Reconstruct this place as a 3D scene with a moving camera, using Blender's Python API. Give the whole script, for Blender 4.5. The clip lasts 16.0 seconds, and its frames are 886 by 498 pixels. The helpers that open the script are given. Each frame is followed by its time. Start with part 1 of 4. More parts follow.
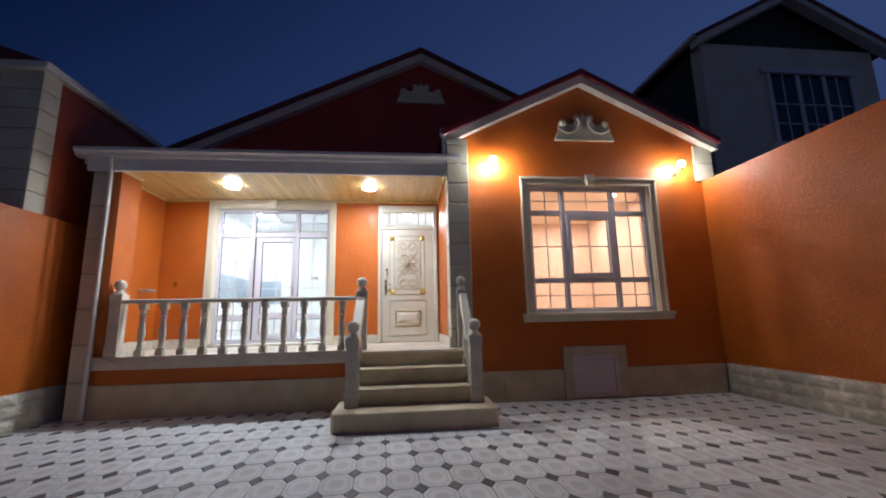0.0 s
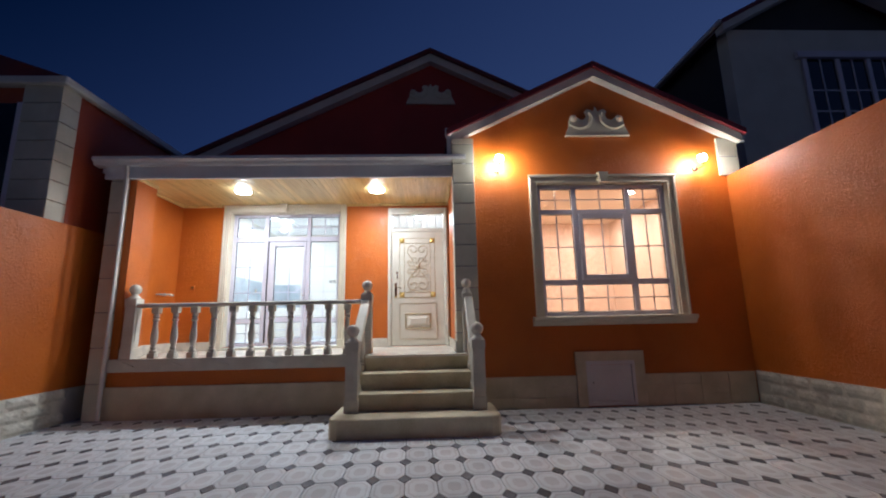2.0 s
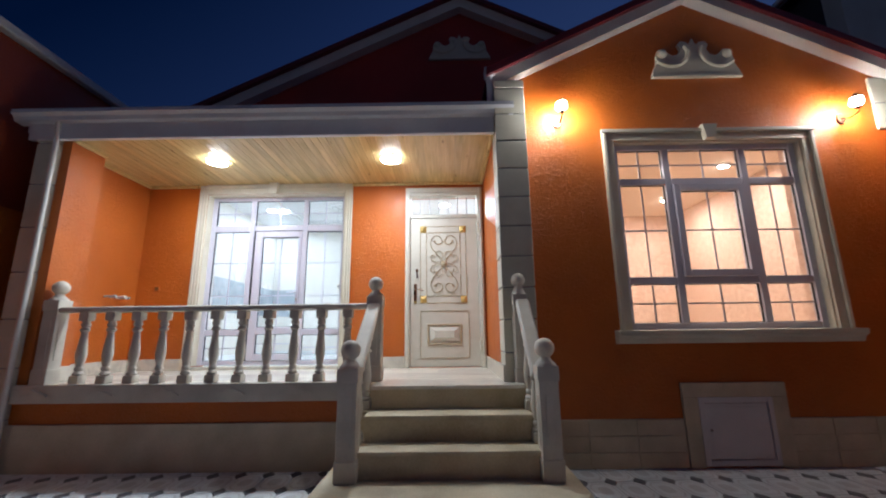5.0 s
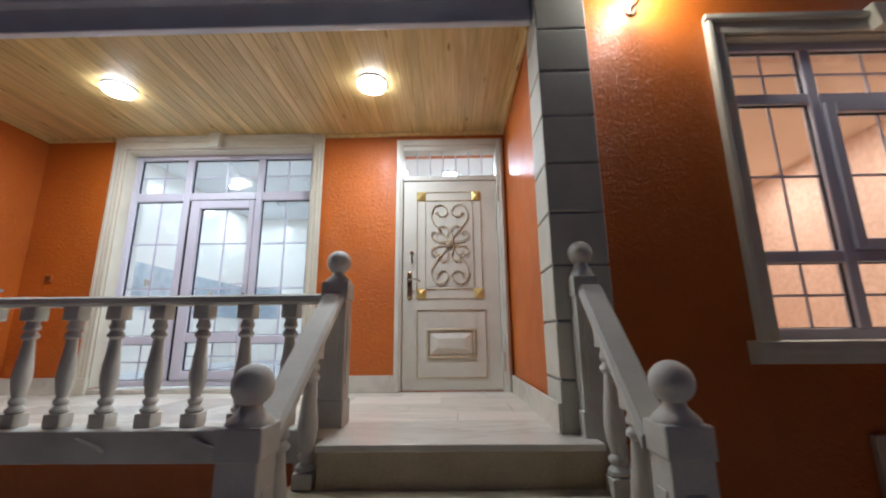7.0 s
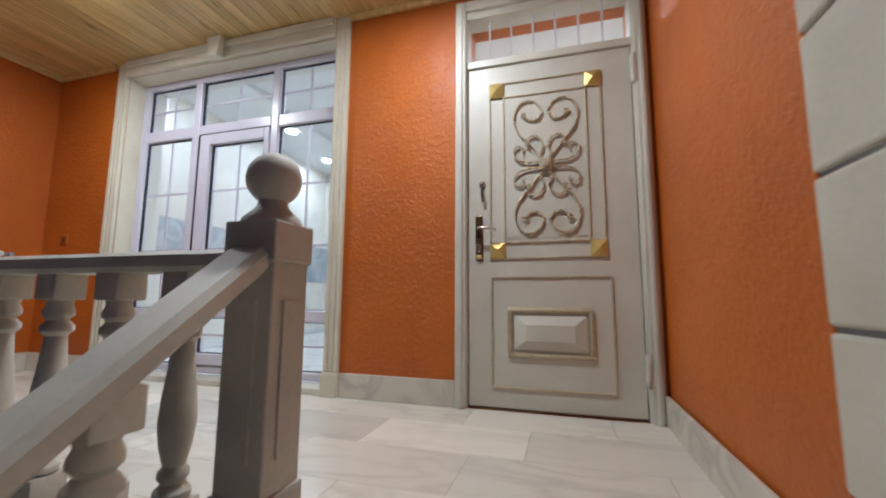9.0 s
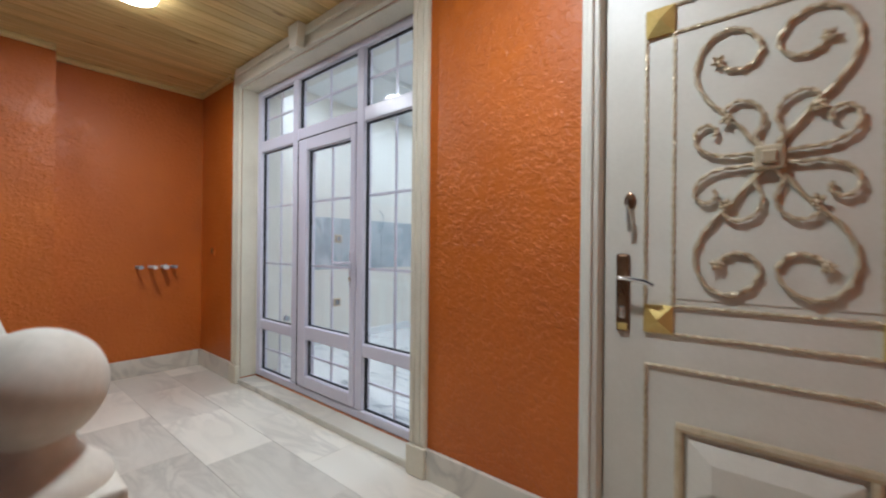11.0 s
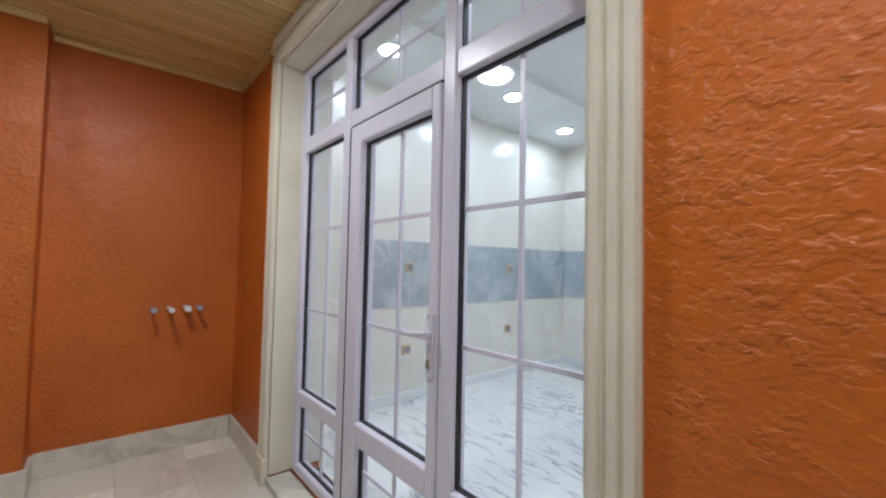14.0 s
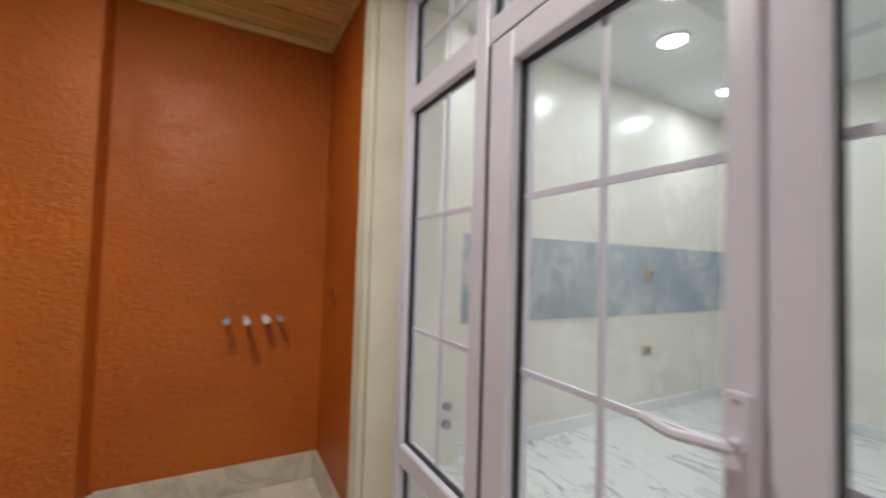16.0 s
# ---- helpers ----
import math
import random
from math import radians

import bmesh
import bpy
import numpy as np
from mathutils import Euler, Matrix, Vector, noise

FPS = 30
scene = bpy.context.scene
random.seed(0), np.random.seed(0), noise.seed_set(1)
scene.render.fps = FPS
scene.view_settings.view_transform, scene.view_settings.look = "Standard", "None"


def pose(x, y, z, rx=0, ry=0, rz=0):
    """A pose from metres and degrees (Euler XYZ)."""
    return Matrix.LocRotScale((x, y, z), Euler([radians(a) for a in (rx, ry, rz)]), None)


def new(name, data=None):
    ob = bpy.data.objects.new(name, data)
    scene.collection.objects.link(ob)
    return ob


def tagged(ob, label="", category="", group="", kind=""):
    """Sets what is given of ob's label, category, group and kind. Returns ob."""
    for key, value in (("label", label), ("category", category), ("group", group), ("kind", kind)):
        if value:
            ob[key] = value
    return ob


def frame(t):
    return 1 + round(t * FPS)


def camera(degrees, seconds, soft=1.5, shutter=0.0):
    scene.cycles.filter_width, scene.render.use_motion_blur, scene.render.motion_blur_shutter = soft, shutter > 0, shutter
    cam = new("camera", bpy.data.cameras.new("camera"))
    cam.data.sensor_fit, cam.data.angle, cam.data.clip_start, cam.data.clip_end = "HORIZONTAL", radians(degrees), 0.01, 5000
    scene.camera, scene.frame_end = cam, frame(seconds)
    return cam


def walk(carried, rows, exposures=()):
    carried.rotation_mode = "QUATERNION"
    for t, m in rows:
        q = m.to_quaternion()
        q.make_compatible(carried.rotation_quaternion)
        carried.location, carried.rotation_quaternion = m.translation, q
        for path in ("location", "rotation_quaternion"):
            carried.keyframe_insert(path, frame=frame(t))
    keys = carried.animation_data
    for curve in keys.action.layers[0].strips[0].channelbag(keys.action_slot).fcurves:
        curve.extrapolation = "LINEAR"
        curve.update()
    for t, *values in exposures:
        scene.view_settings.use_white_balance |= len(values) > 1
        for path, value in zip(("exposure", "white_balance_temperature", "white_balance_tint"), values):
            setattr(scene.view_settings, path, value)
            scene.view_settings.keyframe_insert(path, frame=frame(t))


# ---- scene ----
cam = camera(95.5, 16.0, soft=2.0, shutter=0.5)
METRES, EYE, TILT, LEAN, TURN = 8.5, 1.169, 0.0, 0.0, -6.2
ROWS = [
    (0.0, 0.0, 0.0, 0.0, 0.21, 9.72, 1.22),
    (0.5, 0.0247, 0.0057, 0.0025, 1.7, 9.79, 1.34),
    (1.0, 0.037, 0.0084, 0.0028, 2.97, 9.87, 1.4),
    (1.5, 0.0397, 0.011, 0.0018, 3.8, 9.97, 1.3),
    (2.0, 0.0379, 0.0161, 0.0009, 4.33, 10.16, 1.19),
    (2.5, 0.0285, 0.0314, 0.0014, 4.63, 10.47, 1.06),
    (3.0, 0.0178, 0.0549, 0.0008, 4.72, 10.78, 1.01),
    (3.5, 0.0144, 0.0916, 0.0016, 5.31, 11.54, 0.88),
    (4.0, 0.0076, 0.1288, 0.0005, 5.98, 11.45, 0.79),
    (6.5, -0.0198, 0.353, 0.0084, 7.06, 12.6, 0.6),
    (7.0, -0.0266, 0.4012, 0.0082, 7.43, 12.42, 0.55),
    (7.5, -0.0271, 0.4519, 0.0072, 10.1, 11.69, 0.26),
    (8.0, -0.0309, 0.5006, 0.0067, 13.62, 10.66, 0.05),
    (10.5, -0.0439, 0.6561, 0.071, 39.91, 0.81, -0.44),
    (11.0, -0.0541, 0.6749, 0.0817, 46.19, 0.09, -0.56),
    (11.5, -0.062, 0.693, 0.0964, 53.45, -0.45, -0.56),
    (12.0, -0.068, 0.7202, 0.1005, 60.48, 0.3, -0.78),
    (12.5, -0.085, 0.7317, 0.0995, 64.62, 1.13, -1.31),
    (13.0, -0.1162, 0.7331, 0.1003, 64.19, 2.01, -1.38),
    (13.5, -0.1462, 0.7377, 0.0974, 60.87, 2.4, -1.32),
    (14.0, -0.1766, 0.7435, 0.0988, 55.99, 2.3, -1.15),
    (14.5, -0.2076, 0.7414, 0.0977, 50.54, 2.28, -1.16),
    (15.0, -0.231, 0.742, 0.0968, 47.79, 1.81, -0.88),
    (15.5, -0.251, 0.7542, 0.0975, 54.0, 1.92, -0.97),
    (16.0, -0.2708, 0.7591, 0.0991, 67.36, 2.14, -1.73),
]
walk(cam, [(t, pose(0, 0, EYE, TILT, LEAN, TURN) @ pose(METRES * x, METRES * y, METRES * z, 90 + pitch, roll, yaw)) for t, x, y, z, yaw, pitch, roll in ROWS],
     exposures=[(0.0, 0.15, 5500, 10), (4.0, 0.05, 5350, 10), (6.5, -0.38, 5300, 10), (8.2, -0.62, 5400, 10), (10.3, -0.85, 5500, 10), (11.5, -0.9, 5350, 10), (12.5, -0.88, 5050, 10),
                (13.4, -0.88, 4900, 10), (14.2, -0.95, 5800, 10), (16.0, -1.05, 6300, 10)])

# ---- world and light ----
world = bpy.data.worlds.new("night_sky")
scene.world = world
world.use_nodes = True
wn, wl = world.node_tree.nodes, world.node_tree.links
wbg = wn["Background"]
# dusk sky: brightest low towards the afterglow, darkest away from it, with a faint grey town glow at the horizon
wtc, wsep, wdot, wramp, wglow, wmix = (wn.new("ShaderNode" + k) for k in ("TexCoord", "SeparateXYZ", "VectorMath", "ValToRGB", "MapRange", "MixRGB"))
wdot.operation, wdot.inputs[1].default_value = "DOT_PRODUCT", (0.55, 0.35, -0.75)
wl.new(wtc.outputs["Generated"], wdot.inputs[0]), wl.new(wtc.outputs["Generated"], wsep.inputs[0])
wshift = wn.new("ShaderNodeMath")
wshift.operation, wshift.inputs[1].default_value = "ADD", 0.8
wl.new(wdot.outputs["Value"], wshift.inputs[0]), wl.new(wshift.outputs[0], wramp.inputs[0])
for k, (at, c) in enumerate(((0.25, (0.0014, 0.0055, 0.022)), (0.55, (0.0115, 0.021, 0.062)), (0.85, (0.022, 0.036, 0.092)), (1.0, (0.029, 0.045, 0.108)))):
    el = wramp.color_ramp.elements[k] if k < 2 else wramp.color_ramp.elements.new(at)
    el.position, el.color = at, (*c, 1)
wglow.inputs[1].default_value, wglow.inputs[2].default_value, wglow.inputs[3].default_value, wglow.inputs[4].default_value = 0.0, 0.3, 1.0, 0.0
wmix.inputs[2].default_value = (0.12, 0.12, 0.122, 1)
wl.new(wsep.outputs["Z"], wglow.inputs[0]), wl.new(wglow.outputs[0], wmix.inputs[0]), wl.new(wramp.outputs[0], wmix.inputs[1]), wl.new(wmix.outputs[0], wbg.inputs[0])
wbg.inputs[1].default_value = 1.0

PORCH_W, SCONCE_L, KITCHEN_W, BED_W, HALL_W = 30, 480, 12.0, 24, 45


def area_lamp(name, at, watts, colour, size=0.2, spread=178):
    d = bpy.data.lights.new(name, "AREA")
    d.shape, d.size, d.energy, d.color, d.spread = "DISK", size, watts, colour, radians(spread)
    ob = new(name, d)
    ob.location = at
    return ob


# ---- materials ----
def nodes(name):
    m = bpy.data.materials.new(name)
    m.use_nodes = True
    return m, m.node_tree.nodes, m.node_tree.links, m.node_tree.nodes["Principled BSDF"]


def plain(name, dark, light, rough=0.6, scale=6.0, fine=60.0, bump=0.1, metal=0.0, depth=0.004, per_piece=0.0, coat=0.0):
    """Two-scale noise between two colours, with fine relief."""
    m, n, l, b = nodes(name)
    tc = n.new("ShaderNodeTexCoord")
    a, c = n.new("ShaderNodeTexNoise"), n.new("ShaderNodeTexNoise")
    a.inputs["Scale"].default_value, c.inputs["Scale"].default_value = scale, fine
    a.inputs["Detail"].default_value, c.inputs["Detail"].default_value = 5, 4
    l.new(tc.outputs["Object"], a.inputs["Vector"]), l.new(tc.outputs["Object"], c.inputs["Vector"])
    add = n.new("ShaderNodeMath")
    add.operation = "MULTIPLY_ADD"
    add.inputs[1].default_value = 0.35
    l.new(c.outputs["Fac"], add.inputs[0]), l.new(a.outputs["Fac"], add.inputs[2])
    ramp = n.new("ShaderNodeValToRGB")
    ramp.color_ramp.elements[0].position, ramp.color_ramp.elements[1].position = 0.42, 0.95
    ramp.color_ramp.elements[0].color, ramp.color_ramp.elements[1].color = (*dark, 1), (*light, 1)
    l.new(add.outputs[0], ramp.inputs[0])
    col = ramp.outputs[0]
    if per_piece:
        info, mr, hsv = n.new("ShaderNodeObjectInfo"), n.new("ShaderNodeMapRange"), n.new("ShaderNodeHueSaturation")
        mr.inputs[3].default_value, mr.inputs[4].default_value = 1 - per_piece, 1 + per_piece
        l.new(info.outputs["Random"], mr.inputs[0]), l.new(mr.outputs[0], hsv.inputs["Value"]), l.new(col, hsv.inputs["Color"])
        col = hsv.outputs[0]
    l.new(col, b.inputs["Base Color"])
    rr = n.new("ShaderNodeMapRange")
    rr.inputs[3].default_value, rr.inputs[4].default_value = rough - 0.08, min(1, rough + 0.1)
    l.new(a.outputs["Fac"], rr.inputs[0]), l.new(rr.outputs[0], b.inputs["Roughness"])
    b.inputs["Metallic"].default_value, b.inputs["Coat Weight"].default_value = metal, coat
    bp = n.new("ShaderNodeBump")
    bp.inputs["Strength"].default_value, bp.inputs["Distance"].default_value = bump, depth
    l.new(add.outputs[0], bp.inputs["Height"]), l.new(bp.outputs[0], b.inputs["Normal"])
    return m


def stucco(name, dark, light, relief=0.6):
    """Painted trowelled plaster: flat-topped flakes with broken edges over a finer skin, slight sheen."""
    m, n, l, b = nodes(name)
    tc = n.new("ShaderNodeTexCoord")
    big, flake, chip, grain, patch = (n.new("ShaderNodeTexNoise") for _ in range(5))
    for k, s, d, w in ((big, 1.3, 4, 0.3), (flake, 34, 1.6, 0.25), (chip, 78, 2, 0.4), (grain, 190, 3, 0), (patch, 5.5, 3, 0.4)):
        k.inputs["Scale"].default_value, k.inputs["Detail"].default_value, k.inputs["Distortion"].default_value = s, d, w
        l.new(tc.outputs["Object"], k.inputs["Vector"])

    def step(src, lo, hi, top=1.0):
        q = n.new("ShaderNodeMapRange")
        q.interpolation_type = "SMOOTHSTEP"
        q.inputs[1].default_value, q.inputs[2].default_value, q.inputs[4].default_value = lo, hi, top
        l.new(src, q.inputs[0])
        return q.outputs[0]

    def mix(op, u, v):
        q = n.new("ShaderNodeMath")
        q.operation = op
        for k, x in enumerate((u, v)):
            if isinstance(x, float):
                q.inputs[k].default_value = x
            else:
                l.new(x, q.inputs[k])
        return q.outputs[0]

    warp = n.new("ShaderNodeMixRGB")
    warp.blend_type, warp.inputs[0].default_value = "LINEAR_LIGHT", 0.012
    l.new(tc.outputs["Object"], warp.inputs[1]), l.new(chip.outputs["Color"], warp.inputs[2])
    cell = n.new("ShaderNodeTexVoronoi")
    cell.inputs["Scale"].default_value = 36
    l.new(warp.outputs[0], cell.inputs["Vector"])
    lone = n.new("ShaderNodeSeparateXYZ")
    l.new(cell.outputs["Color"], lone.inputs[0])
    plates = mix("MULTIPLY", step(lone.outputs[0], 0.25, 0.75), mix("SUBTRACT", 1.0, step(cell.outputs["Distance"], 0.42, 0.60)))
    chips = step(chip.outputs["Fac"], 0.50, 0.58)
    sheet = step(flake.outputs["Fac"], 0.46, 0.52)
    cover = step(patch.outputs["Fac"], 0.36, 0.56)
    height = mix("ADD", mix("MULTIPLY", plates, mix("ADD", mix("MULTIPLY", cover, 0.6), 0.4)), mix("MULTIPLY", mix("MULTIPLY", chips, 0.3), cover))
    height = mix("ADD", mix("ADD", height, mix("MULTIPLY", sheet, 0.35)), mix("MULTIPLY", grain.outputs["Fac"], 0.14))
    bp = n.new("ShaderNodeBump")
    bp.inputs["Strength"].default_value, bp.inputs["Distance"].default_value = relief, 0.0052
    l.new(height, bp.inputs["Height"]), l.new(bp.outputs[0], b.inputs["Normal"])
    ramp = n.new("ShaderNodeValToRGB")
    ramp.color_ramp.elements[0].position, ramp.color_ramp.elements[1].position = 0.3, 0.7
    ramp.color_ramp.elements[0].color, ramp.color_ramp.elements[1].color = (*dark, 1), (*light, 1)
    l.new(big.outputs["Fac"], ramp.inputs[0]), l.new(ramp.outputs[0], b.inputs["Base Color"])
    rg = n.new("ShaderNodeMapRange")
    rg.inputs[3].default_value, rg.inputs[4].default_value = 0.34, 0.56
    l.new(patch.outputs["Fac"], rg.inputs[0]), l.new(rg.outputs[0], b.inputs["Roughness"])
    return m


def marble(name, ground, vein, scale, width, rough=0.15, per_piece=0.0, stretch=(1, 1, 1)):
    m, n, l, b = nodes(name)
    tc, mp = n.new("ShaderNodeTexCoord"), n.new("ShaderNodeMapping")
    mp.inputs["Scale"].default_value = stretch
    mp.inputs["Rotation"].default_value = (0, 0, 0.6)
    info = n.new("ShaderNodeObjectInfo")
    sc = n.new("ShaderNodeMath")
    sc.operation, sc.inputs[1].default_value = "MULTIPLY", 37.0 if per_piece else 0.0
    l.new(info.outputs["Random"], sc.inputs[0]), l.new(sc.outputs[0], mp.inputs["Location"])
    l.new(tc.outputs["Object"], mp.inputs["Vector"])
    a, c = n.new("ShaderNodeTexNoise"), n.new("ShaderNodeTexNoise")
    a.inputs["Scale"].default_value, a.inputs["Detail"].default_value, a.inputs["Distortion"].default_value = scale, 6, 1.2
    c.inputs["Scale"].default_value, c.inputs["Detail"].default_value = scale * 0.5, 3
    l.new(mp.outputs[0], a.inputs["Vector"]), l.new(mp.outputs[0], c.inputs["Vector"])
    r = n.new("ShaderNodeValToRGB")
    r.color_ramp.elements[0].position, r.color_ramp.elements[1].position = 0.5 - width, 0.5
    e = r.color_ramp.elements.new(0.5 + width)
    r.color_ramp.elements[0].color, r.color_ramp.elements[1].color, e.color = (*ground, 1), (*vein, 1), (*ground, 1)
    l.new(a.outputs["Fac"], r.inputs[0])
    mix = n.new("ShaderNodeMixRGB")
    mix.inputs[2].default_value = (*ground, 1)
    mr = n.new("ShaderNodeMapRange")
    mr.inputs[1].default_value, mr.inputs[2].default_value = 0.4, 0.62
    l.new(c.outputs["Fac"], mr.inputs[0]), l.new(mr.outputs[0], mix.inputs[0]), l.new(r.outputs[0], mix.inputs[1])
    col = mix.outputs[0]
    if per_piece:
        v, hsv = n.new("ShaderNodeMapRange"), n.new("ShaderNodeHueSaturation")
        v.inputs[3].default_value, v.inputs[4].default_value = 1 - per_piece, 1 + per_piece * 0.4
        l.new(info.outputs["Random"], v.inputs[0]), l.new(v.outputs[0], hsv.inputs["Value"]), l.new(col, hsv.inputs["Color"])
        col = hsv.outputs[0]
    l.new(col, b.inputs["Base Color"])
    b.inputs["Roughness"].default_value = rough
    return m


def pine(name):
    """Varnished softwood boards with knots and grain along y."""
    m, n, l, b = nodes(name)
    tc, mp, geo = n.new("ShaderNodeTexCoord"), n.new("ShaderNodeMapping"), n.new("ShaderNodeNewGeometry")
    mp.inputs["Scale"].default_value = (14, 0.8, 14)
    l.new(tc.outputs["Object"], mp.inputs["Vector"])
    off = n.new("ShaderNodeVectorMath")
    off.operation = "MULTIPLY_ADD"
    off.inputs[1].default_value = (31, 17, 5)
    l.new(geo.outputs["Random Per Island"], off.inputs[0]), l.new(mp.outputs[0], off.inputs[2])
    g = n.new("ShaderNodeTexNoise")
    g.inputs["Scale"].default_value, g.inputs["Detail"].default_value, g.inputs["Distortion"].default_value = 2.2, 5, 0.8
    l.new(off.outputs[0], g.inputs["Vector"])
    kn = n.new("ShaderNodeTexVoronoi")
    km = n.new("ShaderNodeMapping")
    km.inputs["Scale"].default_value = (9, 2.2, 1)
    l.new(tc.outputs["Object"], km.inputs["Vector"]), l.new(km.outputs[0], kn.inputs["Vector"])
    kn.inputs["Scale"].default_value = 1.0
    kr = n.new("ShaderNodeValToRGB")
    kr.color_ramp.elements[0].position, kr.color_ramp.elements[1].position = 0.05, 0.13
    kr.color_ramp.elements[0].color, kr.color_ramp.elements[1].color = (0.45, 0.3, 0.2, 1), (1, 1, 1, 1)
    l.new(kn.outputs["Distance"], kr.inputs[0])
    r = n.new("ShaderNodeValToRGB")
    r.color_ramp.elements[0].position, r.color_ramp.elements[1].position = 0.3, 0.72
    r.color_ramp.elements[0].color, r.color_ramp.elements[1].color = (0.54, 0.37, 0.125, 1), (0.76, 0.58, 0.25, 1)
    l.new(g.outputs["Fac"], r.inputs[0])
    hsv, mr = n.new("ShaderNodeHueSaturation"), n.new("ShaderNodeMapRange")
    mr.inputs[3].default_value, mr.inputs[4].default_value = 0.85, 1.12
    l.new(geo.outputs["Random Per Island"], mr.inputs[0]), l.new(mr.outputs[0], hsv.inputs["Value"]), l.new(r.outputs[0], hsv.inputs["Color"])
    mx = n.new("ShaderNodeMixRGB")
    mx.blend_type, mx.inputs[0].default_value = "MULTIPLY", 1.0
    l.new(hsv.outputs[0], mx.inputs[1]), l.new(kr.outputs[0], mx.inputs[2]), l.new(mx.outputs[0], b.inputs["Base Color"])
    b.inputs["Roughness"].default_value = 0.38
    return m


def pane_glass(name, tint=(1, 1, 1)):
    m = bpy.data.materials.new(name)
    m.use_nodes = True
    n, l = m.node_tree.nodes, m.node_tree.links
    n.remove(n["Principled BSDF"])
    t, g, mix, lw, p, k = (n.new("ShaderNode" + s) for s in ("BsdfTransparent", "BsdfGlossy", "MixShader", "LayerWeight", "Math", "Math"))
    t.inputs[0].default_value = (*tint, 1)
    g.inputs["Roughness"].default_value = 0.01
    p.operation, p.inputs[1].default_value = "POWER", 4.0
    k.operation, k.inputs[1].default_value, k.inputs[2].default_value = "MULTIPLY_ADD", 0.7, 0.035
    lw.inputs["Blend"].default_value = 0.5
    l.new(lw.outputs["Facing"], p.inputs[0]), l.new(p.outputs[0], k.inputs[0]), l.new(k.outputs[0], mix.inputs[0])
    l.new(t.outputs[0], mix.inputs[1]), l.new(g.outputs[0], mix.inputs[2])
    l.new(mix.outputs[0], n["Material Output"].inputs[0])
    return m


def glowing(name, colour, strength):
    m, n, l, b = nodes(name)
    b.inputs["Base Color"].default_value = (0.9, 0.9, 0.9, 1)
    b.inputs["Emission Color"].default_value, b.inputs["Emission Strength"].default_value = (*colour, 1), strength
    return m


ORANGE = stucco("orange_stucco", (0.44, 0.103, 0.006), (0.56, 0.142, 0.009))
# orange stucco darkened to red: the upper gable's shade is in this colour
GABLE_SHADED = stucco("shaded_orange_gable_stucco", (0.30, 0.028, 0.022), (0.40, 0.04, 0.03), 0.4)
# the neighbour's wall shade is put in as a deep red base
NEIGHBOUR_SHADED = stucco("shaded_neighbour_stucco", (0.28, 0.045, 0.012), (0.36, 0.06, 0.016), 0.4)
STONE = plain("limestone", (0.48, 0.40, 0.26), (0.72, 0.62, 0.45), 0.7, 3, 70, 0.25)
STONE_PALE = plain("pale_cast_stone", (0.52, 0.49, 0.41), (0.72, 0.68, 0.58), 0.6, 4, 90, 0.15)
STEP = plain("honey_limestone_step", (0.42, 0.35, 0.21), (0.74, 0.66, 0.48), 0.55, 3.0, 60, 0.2)
ROUGH_STONE = plain("split_face_stone", (0.45, 0.42, 0.34), (0.68, 0.65, 0.56), 0.8, 14, 60, 0.9, depth=0.02, per_piece=0.1)
QUOIN = plain("sawn_quoin_stone", (0.50, 0.48, 0.38), (0.66, 0.63, 0.53), 0.65, 3, 80, 0.2, per_piece=0.05)
CREAM_TRIM = plain("cream_trim", (0.62, 0.57, 0.44), (0.76, 0.71, 0.57), 0.5, 3, 60, 0.08)
PVC = plain("white_plastic_frame", (0.62, 0.59, 0.67), (0.70, 0.67, 0.75), 0.3, 2, 50, 0.02)
GASKET = plain("black_rubber_gasket", (0.01, 0.01, 0.012), (0.02, 0.02, 0.022), 0.6)
DOOR_PAINT = plain("ivory_door_paint", (0.58, 0.56, 0.47), (0.68, 0.66, 0.57), 0.4, 4, 90, 0.08)
ROPE_GOLD = plain("champagne_iron", (0.42, 0.34, 0.20), (0.60, 0.52, 0.37), 0.4, 20, 160, 0.3, metal=0.35)
BRASS = plain("brass", (0.50, 0.36, 0.10), (0.70, 0.54, 0.20), 0.46, 10, 100, 0.1, metal=0.7)
CHROME = plain("chrome", (0.6, 0.58, 0.56), (0.75, 0.73, 0.70), 0.15, 10, 80, 0.02, metal=1.0)
BRONZE = plain("brown_lock_plate", (0.16, 0.09, 0.05), (0.3, 0.18, 0.1), 0.28, 10, 80, 0.05, metal=0.8)
ROOF = plain("dark_red_metal_roof", (0.11, 0.011, 0.018), (0.16, 0.016, 0.024), 0.5, 3, 40, 0.1)
FASCIA = plain("white_fascia", (0.58, 0.56, 0.52), (0.72, 0.70, 0.66), 0.5, 3, 60, 0.1)
GUTTER = plain("white_metal_gutter", (0.62, 0.63, 0.66), (0.74, 0.75, 0.78), 0.4, 3, 60, 0.05)
PINE = pine("varnished_pine")
GLASS = pane_glass("window_glass")
PORCH_MARBLE = marble("veined_beige_marble", (0.81, 0.765, 0.655), (0.66, 0.62, 0.53), 2.0, 0.10, 0.2, 0.22, (0.8, 3.0, 1))
SKIRT_MARBLE = marble("grey_white_marble", (0.68, 0.64, 0.54), (0.50, 0.47, 0.40), 3.0, 0.10, 0.3)
KITCHEN_FLOOR = marble("white_gloss_tile", (0.80, 0.80, 0.79), (0.36, 0.37, 0.42), 1.6, 0.028, 0.12, 0.02, (1, 3.2, 1))
